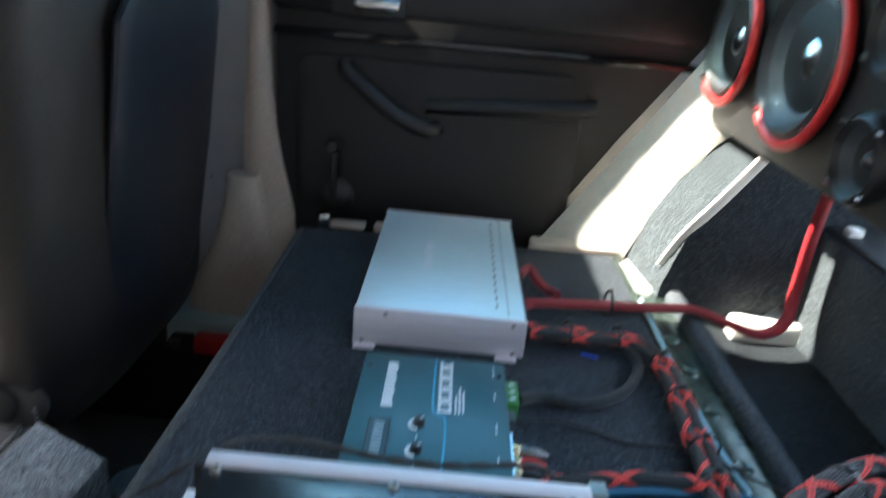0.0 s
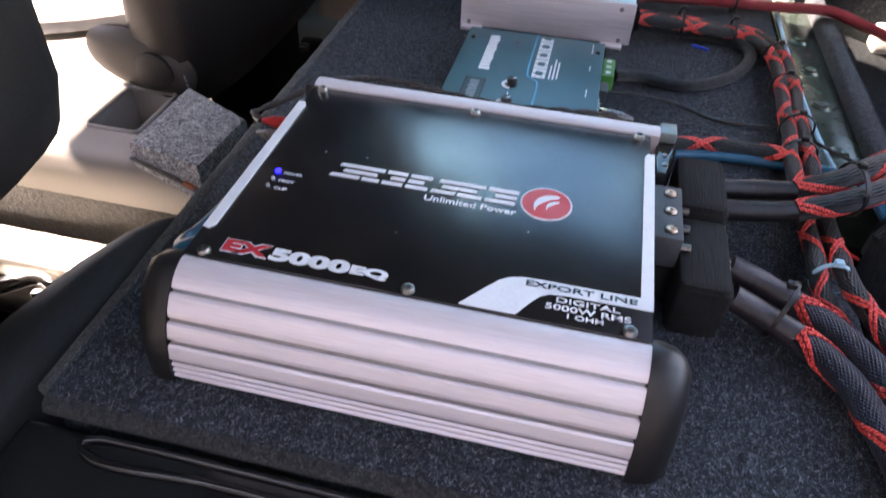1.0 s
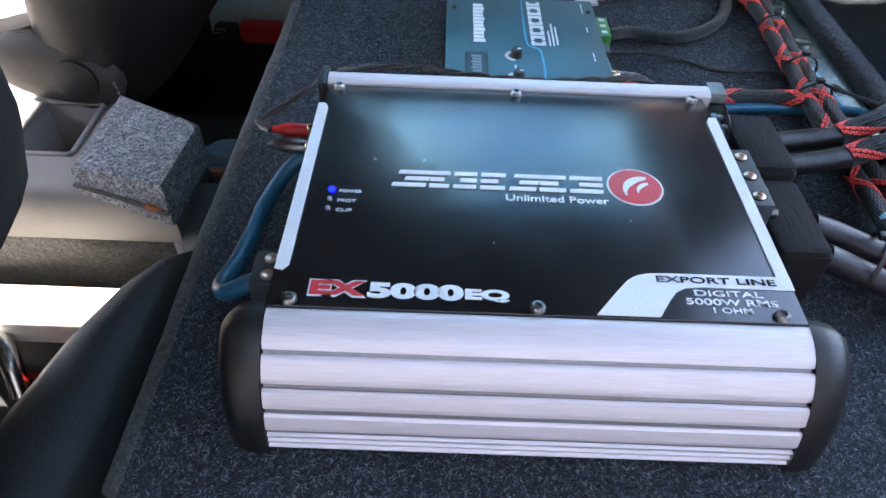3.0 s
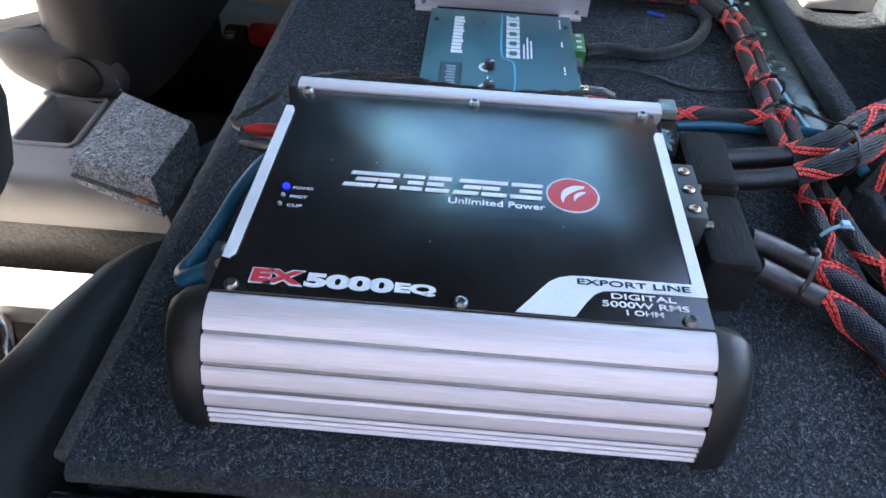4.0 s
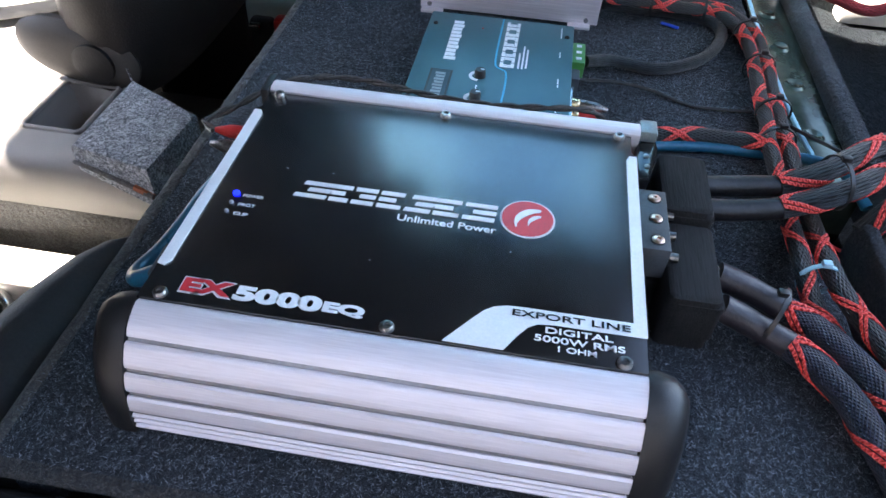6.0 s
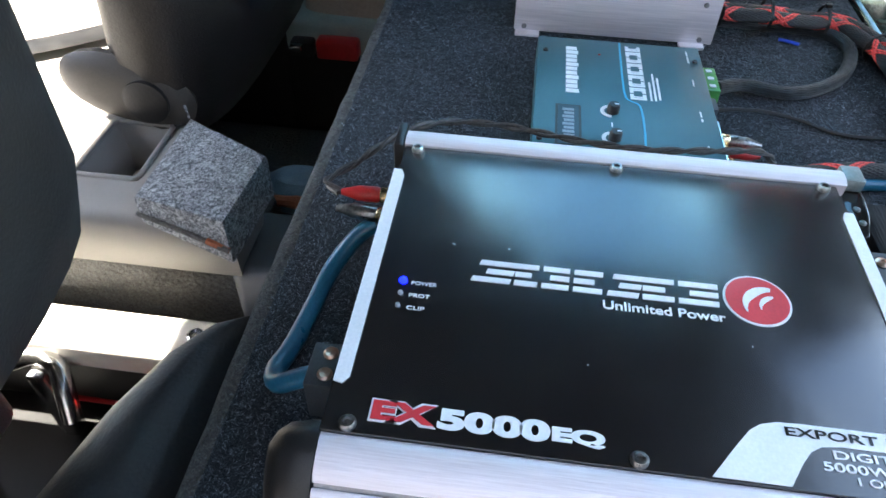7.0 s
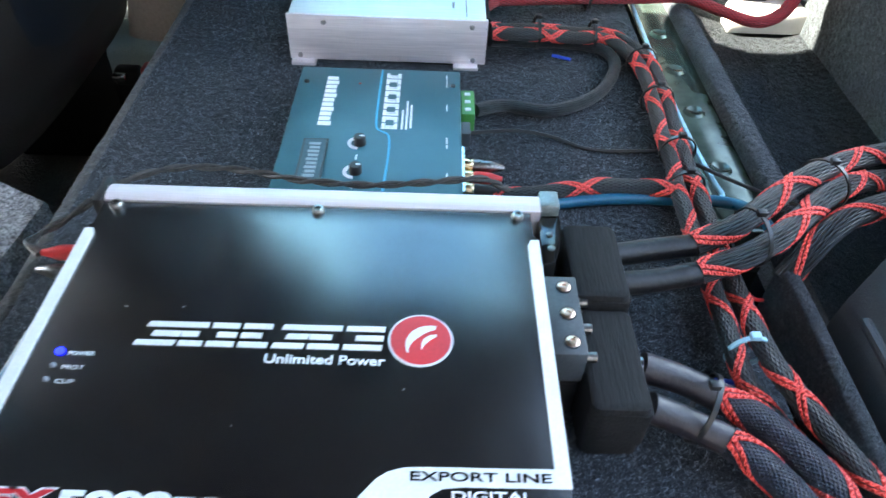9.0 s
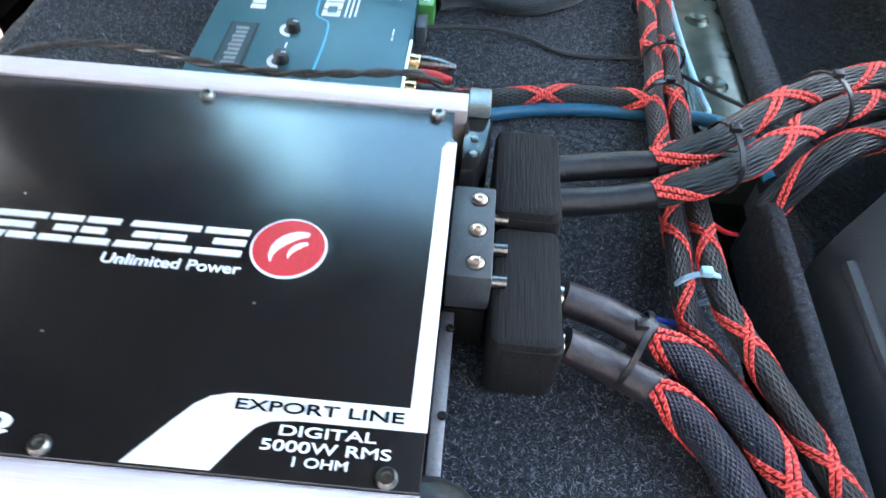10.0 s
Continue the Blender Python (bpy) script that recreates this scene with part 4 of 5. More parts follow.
for y, z in ((0.305, 0.0125), (0.235, 0.0125), (0.155, 0.0125), (0.105, 0.0145)):
    tie(0.2755 if y > 0.11 else 0.2690, y, z, 0.0145, (0, 1, 0), wire_black, loom)
tie(0.2665, -0.058, 0.017, 0.0132, (0.1, -1, 0), wire_pale, loom)
tie(0.172, 0.338, 0.0225, 0.0155, (1, 0.1, 0), wire_black, loom)
tie(0.232, 0.350, 0.0150, 0.0140, (1, 0.1, 0), wire_black, loom)

cable("power_lead", "black ribbed lead looping to the green plug", [(0.106, 0.203, 0.015), (0.134, 0.222, 0.009), (0.178, 0.219, 0.007), (0.223, 0.249, 0.007), (0.249, 0.300, 0.007), (0.244, 0.334, 0.007), (0.215, 0.348, 0.006), (0.171, 0.342, 0.010), (0.124, 0.322, 0.02)], 0.0060, sleeve_fine)
cable("remote_wire", "thin black wire lying on the felt", [(0.100, 0.170, 0.014), (0.141, 0.184, 0.008), (0.174, 0.184, 0.003), (0.208, 0.168, 0.002), (0.262, 0.166, 0.004)], 0.0016, wire_black, sides=8)
cable("signal_lead", "black braided lead with red crossed threads", [(0.116, 0.090, 0.010), (0.161, 0.098, 0.010), (0.196, 0.106, 0.011), (0.236, 0.107, 0.011), (0.262, 0.100, 0.016)], 0.0068, sleeve_black, 2, 0.074, 0.6)
cable("earth_cable", "blue cable running under the loom", [(0.140, 0.080, 0.006), (0.180, 0.094, 0.005), (0.225, 0.100, 0.005), (0.270, 0.101, 0.004), (0.300, 0.098, 0.006), (0.320, 0.080, 0.010), (0.335, 0.050, 0.0)], 0.0046, wire_blue)

PW1 = [(0.190, 0.008, 0.032), (0.217, 0.014, 0.032), (0.247, 0.018, 0.034), (0.275, 0.028, 0.042), (0.298, 0.044, 0.046), (0.332, 0.072, 0.046), (0.367, 0.098, 0.042), (0.42, 0.128, 0.034), (0.50, 0.165, 0.02), (0.58, 0.19, -0.02)]
PW2 = [(0.190, -0.018, 0.032), (0.215, -0.014, 0.032), (0.244, -0.008, 0.034), (0.274, 0.000, 0.042), (0.299, 0.014, 0.046), (0.324, 0.036, 0.046), (0.350, 0.060, 0.044), (0.382, 0.086, 0.036), (0.425, 0.112, 0.022), (0.50, 0.14, 0.0), (0.58, 0.16, -0.03)]
PW3 = [(0.192, -0.082, 0.032), (0.215, -0.086, 0.026), (0.237, -0.093, 0.020), (0.255, -0.103, 0.017), (0.270, -0.119, 0.016), (0.284, -0.143, 0.016), (0.295, -0.172, 0.014), (0.310, -0.22, 0.012), (0.32, -0.27, 0.010)]
PW4 = [(0.192, -0.108, 0.030), (0.214, -0.112, 0.022), (0.236, -0.120, 0.017), (0.251, -0.132, 0.015), (0.264, -0.150, 0.014), (0.272, -0.172, 0.013), (0.280, -0.205, 0.012), (0.287, -0.262, 0.011)]


def power(points, label, boot, sleeve, split, start, fat=0.0):
    c = thing("power_cable", label, "cable", (points[0][0], points[0][1], points[0][2] - 0.011), "power cables")
    part("boot", tube(points[:split + 1], 0.0080 + fat, 14, 0.004, 1.0, 0.06), boot, c, "shiny heat-shrink boot")
    part("sleeve", tube(points[split:], 0.0083 + fat, 16, 0.004, 1.0, 0.03), sleeve, c, "woven sleeve")
    for k in range(2):
        part("tracer_thread", helix(points[split:], 0.0086 + fat, 0.095, start + 0.4 * k, 1 if k else -1, 0.0036), thread_red, c, "red tracer thread")
    part("lug", tube([(points[0][0] - 0.012, points[0][1], points[0][2]), points[0]], 0.006, 10, 0.006), steel, c)
    return c


p1 = power(PW1, "thick black power cable with red threads", shrink, sleeve_fine, 2, 1.5)
p2 = power(PW2, "thick black power cable with red threads", shrink, sleeve_fine, 2, 1.2)
p3 = power(PW3, "thick blue-black power cable in woven sleeve", shrink_purple, sleeve_blue, 2, 0.8, 0.0008)
p4 = power(PW4, "thick blue-black power cable in woven sleeve", shrink_purple, sleeve_blue, 2, 1.0, 0.0008)
tie(0.283, 0.017, 0.044, 0.0195, (1, 0.3, 0), wire_black, p2)
tie(0.355, 0.076, 0.044, 0.0190, (1, 0.7, 0), wire_black, p1)
tie(0.226, -0.102, 0.021, 0.0205, (1, -0.4, -0.2), wire_black, p3)
cable("spare_power_cable", "thick black cable with red thread in the boot", [(0.330, 0.030, -0.010), (0.345, 0.040, 0.006), (0.366, 0.057, 0.016), (0.395, 0.076, 0.018), (0.45, 0.098, 0.012), (0.54, 0.12, -0.02)], 0.0095, sleeve_fine, 2, 0.11)
cable("blue_stub_wire", "short bright blue wire under the loom", [(0.232, -0.070, 0.006), (0.246, -0.072, 0.006), (0.262, -0.074, 0.006)], 0.0017, wire_bright_blue, sides=8)
cable("blue_stub_wire", "short bright blue wire under the loom", [(0.158, -0.098, 0.020), (0.160, -0.094, 0.030), (0.1625, -0.089, 0.036)], 0.0017, wire_bright_blue, sides=8)
cable("blue_stub_wire", "short bright blue wire under the loom", [(0.190, 0.330, 0.002), (0.200, 0.326, 0.002), (0.208, 0.322, 0.002)], 0.0017, wire_bright_blue, sides=8)
cable("red_wire", "red wire crossing under the black loom", [(0.282, 0.008, 0.004), (0.292, 0.008, -0.002), (0.304, 0.012, -0.012), (0.316, 0.020, -0.022)], 0.0015, red_plastic, sides=8)

RED = [(0.124, 0.405, 0.026), (0.165, 0.424, 0.020), (0.220, 0.440, 0.016), (0.300, 0.452, 0.014), (0.360, 0.462, 0.012), (0.405, 0.458, 0.000), (0.445, 0.440, -0.004), (0.480, 0.455, 0.010), (0.492, 0.475, 0.05), (0.495, 0.480, 0.12), (0.50, 0.480, 0.20)]
for k in range(2):
    cable("red_cable", "thick red braided speaker cable", [(x, y - 0.008 * k + 0.003, z - 0.004 + 0.003 * k) for x, y, z in RED], 0.0064 - 0.0006 * k, sleeve_red)
red_knot = cable("red_cable", "red braided cable curled beside the amplifier", [(0.122, 0.47, 0.03), (0.138, 0.50, 0.03), (0.150, 0.48, 0.022), (0.165, 0.475, 0.012), (0.175, 0.455, 0.016)], 0.0065, sleeve_red)
cable("red_cable", "red braided cable curled beside the amplifier", [(0.122, 0.385, 0.024), (0.140, 0.410, 0.022), (0.165, 0.428, 0.020)], 0.0045, sleeve_red)
tie(0.24, 0.441, 0.018, 0.0155, (1, 0.1, 0), wire_black, red_knot)

# twisted signal lead behind the big amplifier
TW = [(0.128, 0.092, 0.018), (0.120, 0.072, 0.036), (0.104, 0.063, 0.050), (0.066, 0.051, 0.055), (0.026, 0.046, 0.055), (-0.017, 0.050, 0.054), (-0.045, 0.057, 0.053), (-0.072, 0.063, 0.052), (-0.105, 0.064, 0.051), (-0.130, 0.051, 0.053),
      (-0.150, 0.034, 0.050), (-0.166, 0.012, 0.047), (-0.178, -0.002, 0.046), (-0.180, -0.012, 0.047), (-0.170, -0.019, 0.047)]
tw = thing("signal_wire", "brown twisted signal wire draped behind the amplifier", "wire", (0.124, 0.108, 0.0))
for k in range(2):
    path = smooth_path(TW, 0.002)
    fr = frames_along(path)
    pts = [q + 0.0014 * (math.cos(0.30 * j + math.pi * k) * s + math.sin(0.30 * j + math.pi * k) * u) for j, (q, (s, u)) in enumerate(zip(path, fr))]
    part("strand", tube(pts, 0.0015, 7, smooth=False), wire_brown, tw)


def rca(x, y, z, way, jacket, label, length=0.024):
    p = thing("rca_plug", label, "plug", (x, y, max(z - 0.006, 0)), "signal plugs")
    d = Vector(way).normalized()
    m = Matrix.Translation((x, y, z)) @ d.to_track_quat("Z", "Y").to_matrix().to_4x4()
    part("collar", lathe(bmesh.new(), [(0.0050, 0), (0.0052, 0.006), (0.0046, 0.007)], m, 16), gold, p, "gold plug collar")
    part("grip", lathe(bmesh.new(), [(0.0045, 0.007), (0.0052, 0.009), (0.0050, length * 0.75), (0.0030, length), (0.0020, length + 0.004)], m, 16), jacket, p)
    return p


rca(0.0945, 0.1180, 0.020, (1, -0.05, -0.05), screw_steel, "metal signal plug with a gold collar", 0.028)
rca(0.0945, 0.1080, 0.016, (1, -0.05, -0.02), red_plastic, "red signal plug with a gold collar", 0.026)
rca(0.0945, 0.0930, 0.016, (1, -0.1, -0.02), plastic_black, "black signal plug with a gold collar", 0.024)
rca(-0.1370, -0.0170, 0.046, (-1, -0.04, 0.02), red_plastic, "red signal plug with a gold collar", 0.028)
rca(-0.1370, -0.0300, 0.040, (-1, 0.10, 0.0), screw_steel, "metal signal plug with a gold collar", 0.030)

cable("speaker_cable", "blue jacketed speaker cable beside the amplifier", [(-0.144, -0.030, 0.034), (-0.156, -0.036, 0.026), (-0.169, -0.056, 0.014), (-0.174, -0.085, 0.010), (-0.178, -0.115, 0.010), (-0.182, -0.134, 0.012), (-0.176, -0.146, 0.018), (-0.162, -0.146, 0.026), (-0.154, -0.146, 0.030)], 0.0056, wire_blue)
cable("pale_wire", "pale blue wire along the metal gutter", [(0.299, 0.50, 0.000), (0.297, 0.35, 0.000), (0.298, 0.22, 0.000), (0.302, 0.14, 0.001), (0.306, 0.115, 0.0), (0.300, 0.105, 0.004)], 0.0022, wire_pale, sides=8)
cable("thin_boot_wire", "thin black wire across the gutter", [(0.285, 0.148, 0.008), (0.310, 0.130, 0.006), (0.340, 0.112, 0.004), (0.365, 0.100, 0.002), (0.38, 0.09, -0.004)], 0.0016, wire_black, sides=8)


def foam(x0, x1, y0, y1, z1, label):
    f = thing("terminal_cover", label, "cover", ((x0 + x1) / 2, (y0 + y1) / 2, 0.0), "terminal covers")
    bm = bmesh.new()
    prism(bm, round_rect(x0, x1, y0, y1, 0.006), 0.0, z1, 0.004)
    part("wrap", bm, tape, f)
    part("tape_end", prism(bmesh.new(), round_rect(x0 + 0.004, x1 + 0.0006, y0 - 0.0006, y0 + 0.016, 0.004), z1 * 0.25, z1 * 0.9, 0.0004), tape, f)


foam(0.1545, 0.190, -0.047, 0.017, 0.052, "block wrapped in matt black cloth tape")
foam(0.1560, 0.190, -0.120, -0.0490, 0.044, "block wrapped in matt black cloth tape")


# ---- boot side ----
def boot():
    g = thing("gutter", "dark green glossy metal gutter beside the deck", "gutter", (0.32, 0.2, -0.05), kind="structure")
    part("end_wall", slab(0.296, 0.350, 0.088, 0.094, -0.09, -0.016, 0.002), green_metal, g)
    part("bed", slab(0.296, 0.350, 0.095, 0.66, -0.040, -0.016, 0.004), green_metal, g)
    part("lip", slab(0.293, 0.298, 0.06, 0.66, -0.040, 0.000, 0.0015), green_metal, g)
    for y in (0.42, 0.34, 0.26, 0.17):
        part("dent", lathe(bmesh.new(), [(0.011, -0.0162), (0.008, -0.0135), (0.004, -0.0148), (0.001, -0.0150)], Matrix.Translation((0.325, y, 0)), 16, False), green_metal, g)
    single("boot_edge", slab(0.349, 0.372, 0.06, 0.60, -0.045, -0.002, 0.008, 3), grey_edge, "grey felt-wrapped board edge", "trim", kind="structure")
    single("boot_edge", slab(0.326, 0.3385, -0.42, 0.040, -0.060, 0.002, 0.0055, 3), grey_edge, "grey felt-wrapped board edge", "trim", kind="structure")
    bm = bmesh.new()
    n, k = 12, 16
    vs = [[bm.verts.new((0.366 + 0.60 * i / n, -0.45 + 1.18 * j / k, -0.030 - 0.035 * math.sin(math.pi * min(i / 5, 1)) + 0.004 * noise.noise((i * 0.7, j * 0.7, 0)))) for j in range(k + 1)] for i in range(n + 1)]
    for i in range(n):
        for j in range(k):
            bm.faces.new((vs[i][j], vs[i + 1][j], vs[i + 1][j + 1], vs[i][j + 1]))
    bmesh.ops.solidify(bm, geom=bm.faces[:], thickness=0.01)
    bmesh.ops.recalc_face_normals(bm, faces=bm.faces)
    single("boot_floor", bm, trunk_carpet, "black felt boot floor", "floor", kind="structure")
    single("boot_recess", slab(0.292, 0.350, -0.42, 0.092, -0.094, -0.062, 0.004), gloss_plastic, "glossy black recess beside the deck", "trim", kind="structure")
    b = thing("subwoofer_box", "tall black subwoofer box in the boot", "speaker box", (0.65, 0.35, -0.07))
    part("cabinet", slab(0.545, 0.70, 0.14, 0.60, -0.07, 0.12, 0.008), plastic_soft, b)
    part("front_trim", slab(0.540, 0.5455, 0.15, 0.59, -0.06, 0.11, 0.002), trunk_carpet, b, "black felt front")
    c = thing("boot_case", "dark slate plastic case leaning in the boot", "case", (0.46, -0.15, -0.07))
    prof = [(0.356, -0.07), (0.356, -0.012), (0.362, 0.002), (0.47, 0.105), (0.49, 0.115), (0.66, 0.115), (0.66, -0.07)]
    rows = [[(x, y + 0.75 * (x - 0.356) * (k > 0), z) for x, z in prof] for k, y in enumerate((-0.42, -0.012, -0.002))]
    part("shell", lofted(rows, Matrix.Identity(4)), slate_case, c)
    part("rib", tube([(0.363, -0.02, 0.004), (0.363, -0.40, 0.004)], 0.004, 8, 0.05), slate_case, c)
    bm = prism(bmesh.new(), round_rect(-0.03, 0.02, -0.012, 0.012, 0.006), 0, 0.002)
    bmesh.ops.transform(bm, verts=bm.verts, matrix=pose(0.425, -0.075, 0.063, 0, -43.6, 0))
    part("badge", bm, print_white, c, "white badge")


grey_edge = carpet("edge_felt", (0.03, 0.032, 0.037), (0.10, 0.105, 0.118), (0.26, 0.27, 0.30), 330.0)
slate_case = surface("slate_case_plastic", (0.026, 0.030, 0.036), (0.045, 0.050, 0.058), 20, 0.5, 0, 0.3, 900.0)
boot()


# ---- front seats, console and footwell ----
def seat_back(parent, x, y, material, zlow, lean=0.12):
    rings = []
    for h, wide, deep in ((0.0, 0.215, 0.055), (0.014, 0.240, 0.070), (0.05, 0.25, 0.077), (0.25, 0.25, 0.075), (0.45, 0.245, 0.07), (0.62, 0.225, 0.06), (0.70, 0.19, 0.045), (0.72, 0.14, 0.02)):
        rings.append([(px + lean * h, py, h) for px, py in superellipse(deep, wide, 3.2)])
    return part("backrest", lofted(rings, Matrix.Translation((x, y, zlow))), material, parent)


def seats():
    far = thing("front_seat", "dark brown leather front passenger seat", "car seat", (-0.6, 0.53, -0.42), "front seats")
    back = seat_back(far, -0.470, 0.52, leather_brown, -0.165, 0.08)
    rings = [[(px + 0.12 * h, py, h) for px, py in superellipse(0.012, w, 3)] for h, w in ((0.0, 0.12), (0.03, 0.15), (0.2, 0.165), (0.40, 0.16), (0.43, 0.13))]
    part("pocket", lofted(rings, Matrix.Translation((-0.398, 0.54, -0.08))), pocket_cloth, back, "navy leather map pocket")
    part("cushion", slab(-1.00, -0.54, 0.29, 0.70, -0.28, -0.14, 0.04, 4), seat_cloth, far, "pale cloth seat cushion")
    rings = [[(px, h, pz) for px, pz in superellipse(a, b, 2.3, 24)] for h, a, b in ((0.0, 0.075, 0.040), (-0.012, 0.078, 0.042), (-0.020, 0.066, 0.034), (-0.024, 0.040, 0.020))]
    rec = part("recliner_cover", lofted(rings, Matrix.Translation((-0.495, 0.292, -0.095)) @ pose(0, 0, 0, 0, 12)), seat_grey, far, "rounded grey recliner cover")
    part("cover_dish", lofted([[(px, h, pz) for px, pz in superellipse(a, a, 2.0, 20)] for h, a in ((-0.022, 0.026), (-0.027, 0.026), (-0.029, 0.018))], Matrix.Translation((-0.470, 0.292, -0.100))), leather, rec)
    part("belt", tube([(-0.90, 0.34, -0.132), (-0.72, 0.40, -0.130), (-0.60, 0.50, -0.132), (-0.53, 0.60, -0.13)], 0.022, 10, 0.02, 0.12), wire_black, far, "black seat belt webbing")
    # added slab hides the bright sill beside the seat
    part("light_mask", slab(-0.66, -0.450, 0.672, 0.775, -0.41, -0.06, 0.01), plastic_soft, far, "added black slab that masks stray sunlight")
    near = thing("front_seat", "black leather driver's seat", "car seat", (-0.6, -0.24, -0.42), "front seats")
    seat_back(near, -0.368, -0.280, leather, 0.028, 0.02)
    part("back_frame", slab(-0.54, -0.385, -0.43, -0.12, -0.10, 0.06, 0.01), plastic_black, near)
    part("cushion", slab(-1.00, -0.52, -0.49, -0.02, -0.16, -0.04, 0.04, 4), leather, near)
    # added slab keeps sun off the floor strip by the console
    part("light_mask", slab(-1.0, -0.58, -0.0195, 0.034, -0.20, -0.06, 0.01), plastic_black, near, "added black slab that masks stray sunlight")
    part("frame", slab(-0.95, -0.50, -0.45, -0.40, -0.42, -0.16, 0.005), plastic_black, near)
    part("inner_frame", slab(-0.95, -0.60, -0.08, -0.04, -0.42, -0.16, 0.005), plastic_black, near)


seat_cloth = surface("pale_seat_cloth", (0.44, 0.41, 0.37), (0.56, 0.53, 0.48), 60, 0.85, 0, 0.5, 800.0)
seat_grey = surface("seat_trim_grey", (0.03, 0.027, 0.024), (0.06, 0.054, 0.048), 10, 0.5, 0, 0.25, 900.0)
seats()


def console():
    c = thing("centre_console", "grey plastic centre console with an open tray", "console", (-0.6, 0.18, -0.42))
    # top plate with a rectangular tray let into it
    x0, x1, y0, y1, z = -1.05, -0.330, 0.125, 0.296, -0.135
    tx0, tx1, ty0, ty1 = -0.522, -0.449, 0.176, 0.277
    sections = []
    for x, dip, drop, far in ((x0, 0, 0, 0), (-0.70, 0, 0, 0), (tx0 - 0.003, 0, 0, 0), (tx0, 0.002, 0, 0), (tx0 + 0.005, 0.012, 0, 0), (tx0 + 0.013, 0.064, 0, 0), (tx1 - 0.013, 0.064, 0, 0), (tx1 - 0.005, 0.012, 0, 0), (tx1, 0.002, 0, 0),
                              (tx1 + 0.003, 0, 0, 0), (-0.425, 0, 0, 0.026), (-0.36, 0, 0.004, 0.066), (-0.333, 0, 0.012, 0.088), (x1, 0, 0.028, 0.100)):
        zt, yf = z - drop, y1 - far
        cut = min(ty1, yf - 0.018)
        deep = 0.013 * min(dip / 0.064, 1)
        ring = [(x, y0, -0.211), (x, y0 - 0.003, -0.207), (x, y0 - 0.004, zt - 0.018), (x, y0, zt - 0.009), (x, y0 + 0.006, zt - 0.003), (x, y0 + 0.016, zt), (x, ty0 - 0.003, zt), (x, ty0 + deep, zt - dip), (x, cut - deep, zt - dip),
                (x, cut + 0.003, zt), (x, yf - 0.010, zt), (x, yf - 0.003, zt - 0.006), (x, yf, zt - 0.016), (x, yf, -0.211)]
        sections.append(ring)
    part("body", lofted(sections, Matrix.Identity(4)), console_grey, c)
    rim = tube([(tx0 + 0.006, ty0, z), (tx1 - 0.006, ty0, z), (tx1, ty0 + 0.006, z), (tx1, ty1 - 0.006, z), (tx1 - 0.006, ty1, z), (tx0 + 0.006, ty1, z), (tx0, ty1 - 0.006, z), (tx0, ty0 + 0.006, z), (tx0 + 0.006, ty0, z)], 0.0035, 8, smooth=False)
    part("tray_rim", rim, console_grey, c)
    bm = slab(tx0 + 0.012, tx1 - 0.012, ty0 + 0.012, ty1 - 0.012, -0.1988, -0.1975)
    part("tray_floor", bm, tray_brown, c, "brown worn tray floor")
    # the tunnel end's shade is put into its dark slate colour
    part("rear_step", slab(-0.345, -0.225, 0.120, 0.225, -0.42, -0.200, 0.014, 3), tunnel_shaded, c, "plastic tunnel end coloured dark slate for shade")
    part("skirt", slab(-1.05, -0.334, 0.127, 0.265, -0.42, -0.2115, 0.003), floor_carpet, c, "felt-covered tunnel side")
    b = thing("armrest_block", "grey felt-covered block on the console", "armrest", (-0.37, 0.18, -0.141))
    bm = bmesh.new()
    quad = [(-0.420, 0.122), (-0.322, 0.098), (-0.314, 0.205), (-0.418, 0.258)]
    prism(bm, quad, -0.1415, -0.107, 0.005)
    for v in bm.verts:
        if v.co.z < -0.13 and v.co.x > -0.35:
            v.co.z -= 0.02
    part("pad", bm, grey_carpet, b)
    bm = tube([(-0.421, 0.119, -0.128), (-0.37, 0.107, -0.134), (-0.322, 0.095, -0.142)], 0.003, 6, 0.01, 1, 0.4)
    part("frayed_edge", bm, floor_carpet, b, "frayed brown felt edge")
    part("rust_patch", tube([(-0.345, 0.101, -0.137), (-0.332, 0.098, -0.140), (-0.322, 0.097, -0.143)], 0.0032, 6, 0.006, 1, 0.4), orange_rust, b, "rusty orange fray")
    part("thread", tube([(-0.418, 0.256, -0.108), (-0.419, 0.257, -0.100), (-0.421, 0.258, -0.093)], 0.0012, 6, 0.003), grey_carpet, b)
    r = thing("seat_rail", "cream painted steel seat rail on the floor", "seat rail", (-0.6, 0.06, -0.42))
    bm = bmesh.new()
    block(bm, -1.0, -0.27, 0.045, 0.100, -0.300, -0.258, 0.008, 3)
    part("rail", bm, cream_paint, r)
    # web coloured black for the dark space under the rail
    part("web", slab(-1.0, -0.28, 0.070, 0.084, -0.42, -0.2995), plastic_black, r)
    part("bolt", lathe(bmesh.new(), [(0.009, 0), (0.009, 0.003), (0.006, 0.005), (0.004, 0.002), (0.0005, 0.002)], Matrix.Translation((-0.375, 0.075, -0.258)), 18, False), steel, r)
    k = thing("seat_bracket", "chrome seat bracket on the dark floor", "bracket", (-0.52, 0.02, -0.42))
    part("loop", tube([(-0.60, 0.03, -0.30), (-0.55, 0.045, -0.285), (-0.52, 0.035, -0.285), (-0.505, 0.015, -0.30), (-0.50, 0.0, -0.33)], 0.011, 12, 0.008), steel, k)
    part("post", slab(-0.55, -0.53, 0.02, 0.04, -0.42, -0.29, 0.003), steel, k)
    part("foot", slab(-0.49, -0.42, -0.005, 0.012, -0.42, -0.395, 0.004), steel, k)
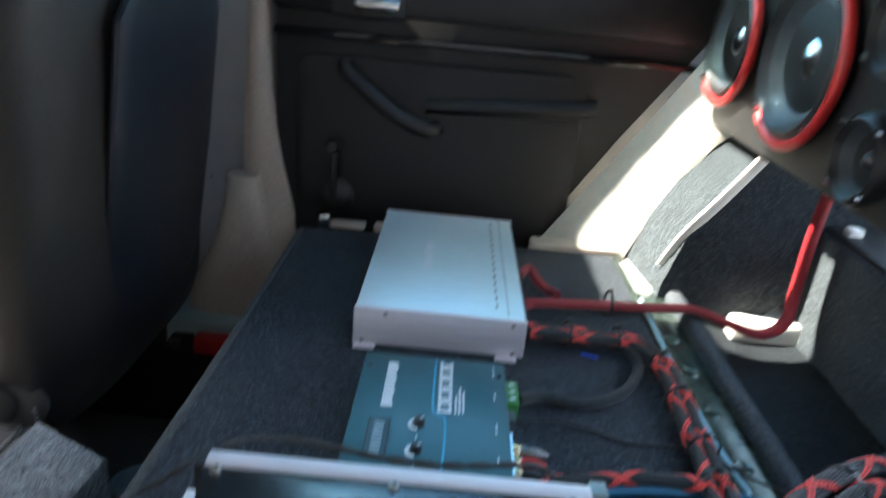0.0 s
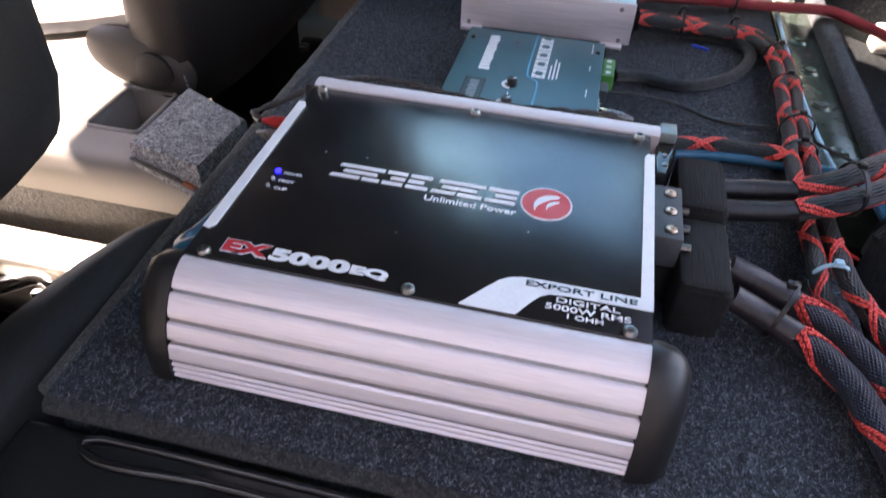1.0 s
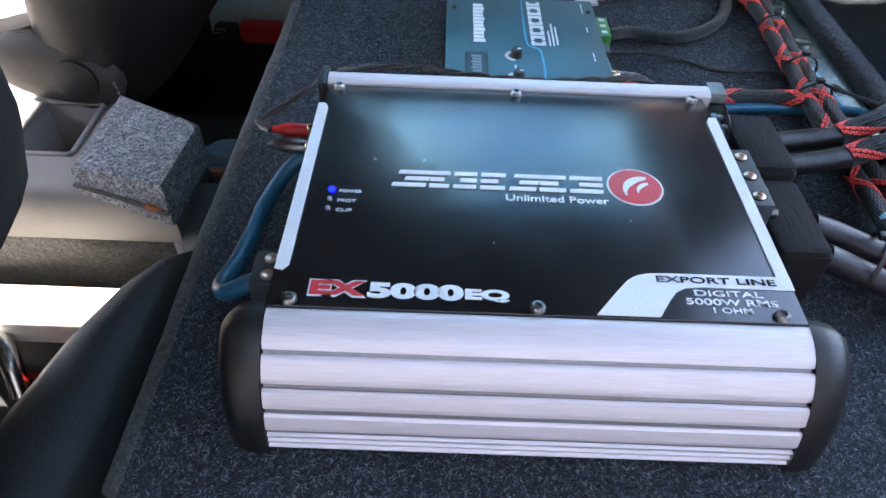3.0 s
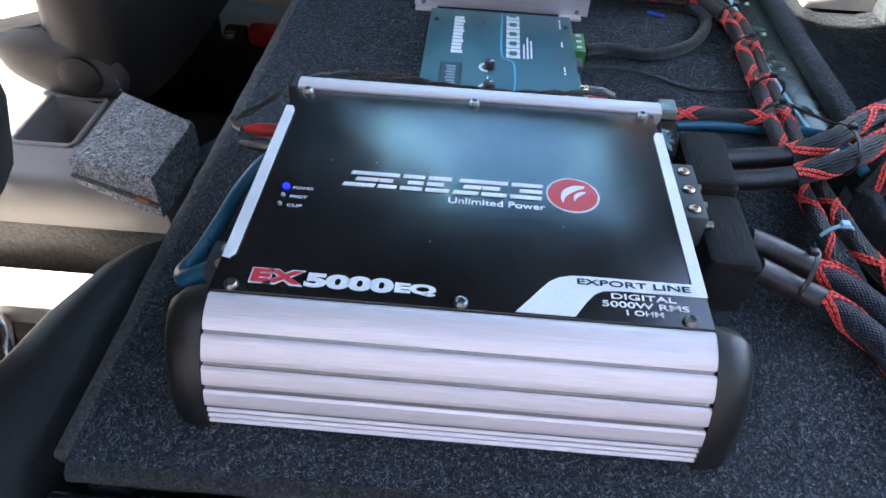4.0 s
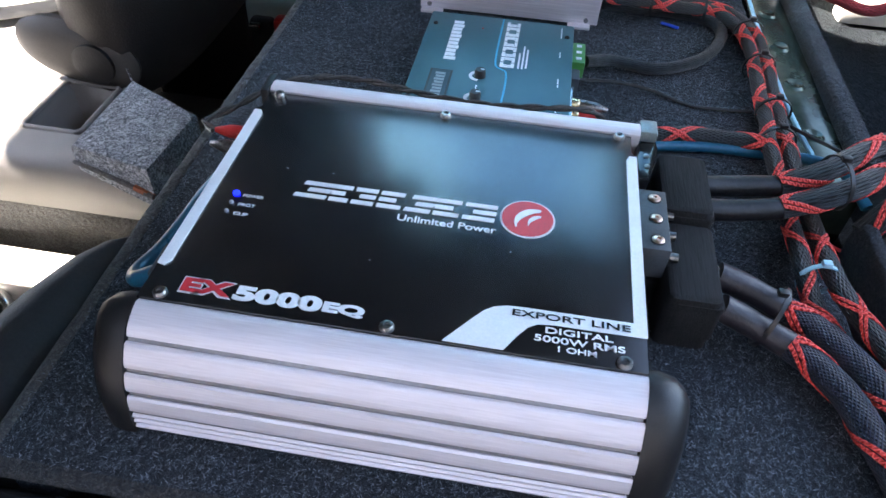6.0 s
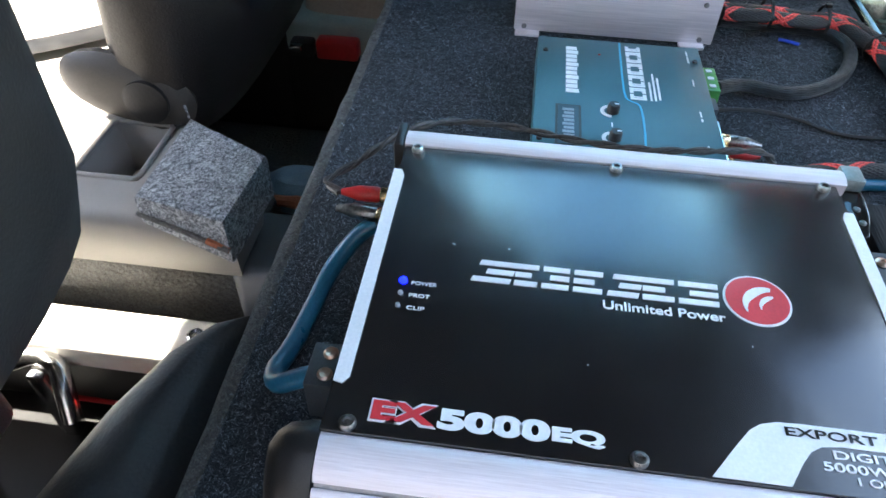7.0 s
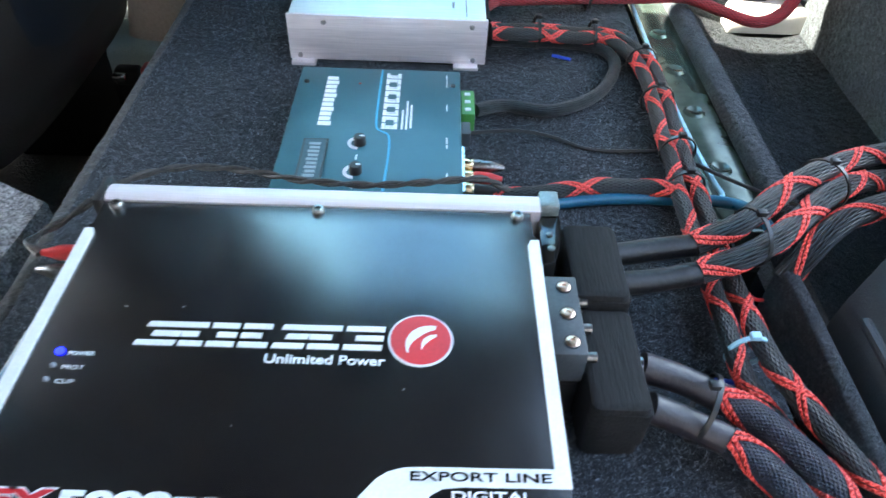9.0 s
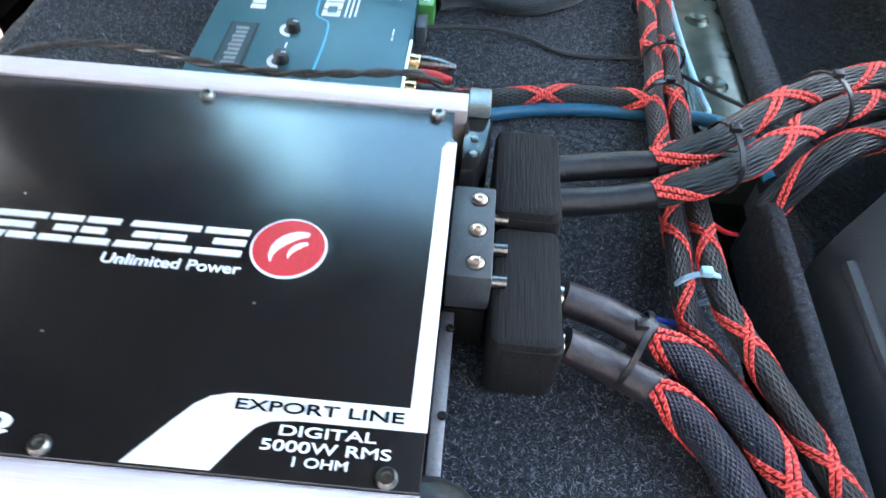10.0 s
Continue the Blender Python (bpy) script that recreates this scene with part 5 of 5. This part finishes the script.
    cable("red_floor_wire", "thin red wire along the floor", [(-0.56, 0.035, -0.345), (-0.45, 0.034, -0.345), (-0.33, 0.030, -0.35), (-0.22, 0.03, -0.36)], 0.003, red_plastic, sides=8)
    # black sheet added so the footwell floor stays dark in the sun
    single("footwell_dark_sheet", slab(-0.95, -0.20, -0.45, 0.069, -0.42, -0.405, 0.004), plastic_soft, "black sheet added over the footwell floor to darken it", "mat")
    v = thing("floor_vent", "black slatted floor vent", "vent", (-0.4, -0.2, -0.405))
    for i in range(8):
        part("slat", slab(-0.42, -0.30, -0.26 + 0.014 * i, -0.253 + 0.014 * i, -0.405, -0.392, 0.002), gloss_plastic, v)
    m = thing("cloth_scrap", "blue and rust coloured cloth behind the console", "cloth", (-0.318, 0.30, -0.245))
    part("cloth", lofted([[(px, py, h) for px, py in superellipse(a, b, 2.4, 16)] for h, a, b in ((0.0, 0.05, 0.035), (0.02, 0.05, 0.035), (0.035, 0.03, 0.02))], Matrix.Translation((-0.318, 0.300, -0.245))), cloth_blue, m)
    part("fold", tube([(-0.355, 0.262, -0.222), (-0.320, 0.256, -0.216), (-0.285, 0.262, -0.222)], 0.008, 8, 0.008, 1, 0.3), orange_rust, m)
    single("floor_hump", slab(-0.40, -0.22, 0.230, 0.36, -0.42, -0.245, 0.01), plastic_soft, "dark felt floor hump", "floor", kind="structure")


tunnel_shaded = surface("shaded_tunnel_plastic", (0.075, 0.078, 0.085), (0.11, 0.113, 0.12), 12, 0.55, 0, 0.3, 900.0)
tray_brown = surface("worn_tray", (0.20, 0.13, 0.10), (0.34, 0.25, 0.21), 30, 0.6, 0, 0.3, 300.0)
cloth_blue = surface("blue_grey_cloth", (0.10, 0.16, 0.20), (0.18, 0.25, 0.30), 40, 0.85, 0, 0.5, 600.0)
console()


def bolster():
    rings = []
    for y, w, h in ((-0.072, 0.004, 0.004), (-0.080, 0.018, 0.020), (-0.10, 0.030, 0.036), (-0.14, 0.042, 0.050), (-0.20, 0.052, 0.060), (-0.30, 0.060, 0.066), (-0.40, 0.062, 0.068)):
        ring = []
        for k in range(16):
            a = math.tau * k / 16
            ring.append((-0.219 - w + w * math.cos(a), y, -0.022 - h * 1.2 + 1.2 * h * math.sin(a)))
        rings.append(ring)
    b = thing("side_bolster", "worn black vinyl side bolster beside the deck", "bolster", (-0.26, -0.25, -0.2))
    part("cover", lofted(rings, Matrix.Identity(4)), leather, b)
    part("base", slab(-0.32, -0.222, -0.40, -0.12, -0.42, -0.09, 0.01), plastic_black, b)


bolster()


def sill():
    s = thing("door_sill", "glossy black door sill trim", "sill", (0.1, -0.36, -0.42), kind="structure")
    part("panel", slab(-0.215, 0.60, -0.54, -0.2745, -0.42, -0.013, 0.006, 3), gloss_plastic, s)
    part("scuff_rim", tube([(0.10, -0.2795, -0.0125), (-0.07, -0.2785, -0.0125), (-0.135, -0.2780, -0.0125), (-0.163, -0.2795, -0.012), (-0.171, -0.2850, -0.012), (-0.162, -0.2910, -0.012), (-0.140, -0.2930, -0.0125), (-0.08, -0.2895, -0.0125), (0.02, -0.2930, -0.0125), (0.10, -0.2960, -0.0125)], 0.0026, 10, 0.004, 0.8), gloss_plastic, s)


sill()


def pillar_base():
    p = thing("pillar_foot", "cream pillar foot with red belt anchor", "pillar", (-0.36, 0.72, -0.42), kind="structure")
    rings = [[(px, py, h) for px, py in superellipse(a, b, 2.6, 20)] for h, a, b in ((0.0, 0.105, 0.030), (0.06, 0.090, 0.028), (0.12, 0.060, 0.026), (0.20, 0.036, 0.024), (0.26, 0.026, 0.022))]
    part("foot", lofted(rings, Matrix.Translation((-0.325, 0.732, -0.205))), dull_cream, p)
    part("sill_plate", slab(-0.66, -0.22, 0.68, 0.79, -0.262, -0.200, 0.014, 3), teal_sill, p, "grey-green door sill")
    part("sill_side", slab(-0.66, -0.22, 0.684, 0.79, -0.42, -0.2625), plastic_soft, p, "black sill side")
    part("belt_anchor", slab(-0.395, -0.325, 0.652, 0.682, -0.255, -0.222, 0.006), red_plastic, p, "red belt anchor cover")
    part("anchor_bracket", slab(-0.440, -0.400, 0.656, 0.682, -0.256, -0.228, 0.006), plastic_black, p)
    part("anchor_pin", slab(-0.435, -0.415, 0.640, 0.654, -0.240, -0.228, 0.003), steel, p)
    part("tread", slab(-0.335, -0.285, 0.560, 0.580, -0.405, -0.392, 0.002), steel, p)


teal_sill = surface("grey_green_sill", (0.24, 0.31, 0.30), (0.36, 0.44, 0.42), 20, 0.35)
pillar_base()
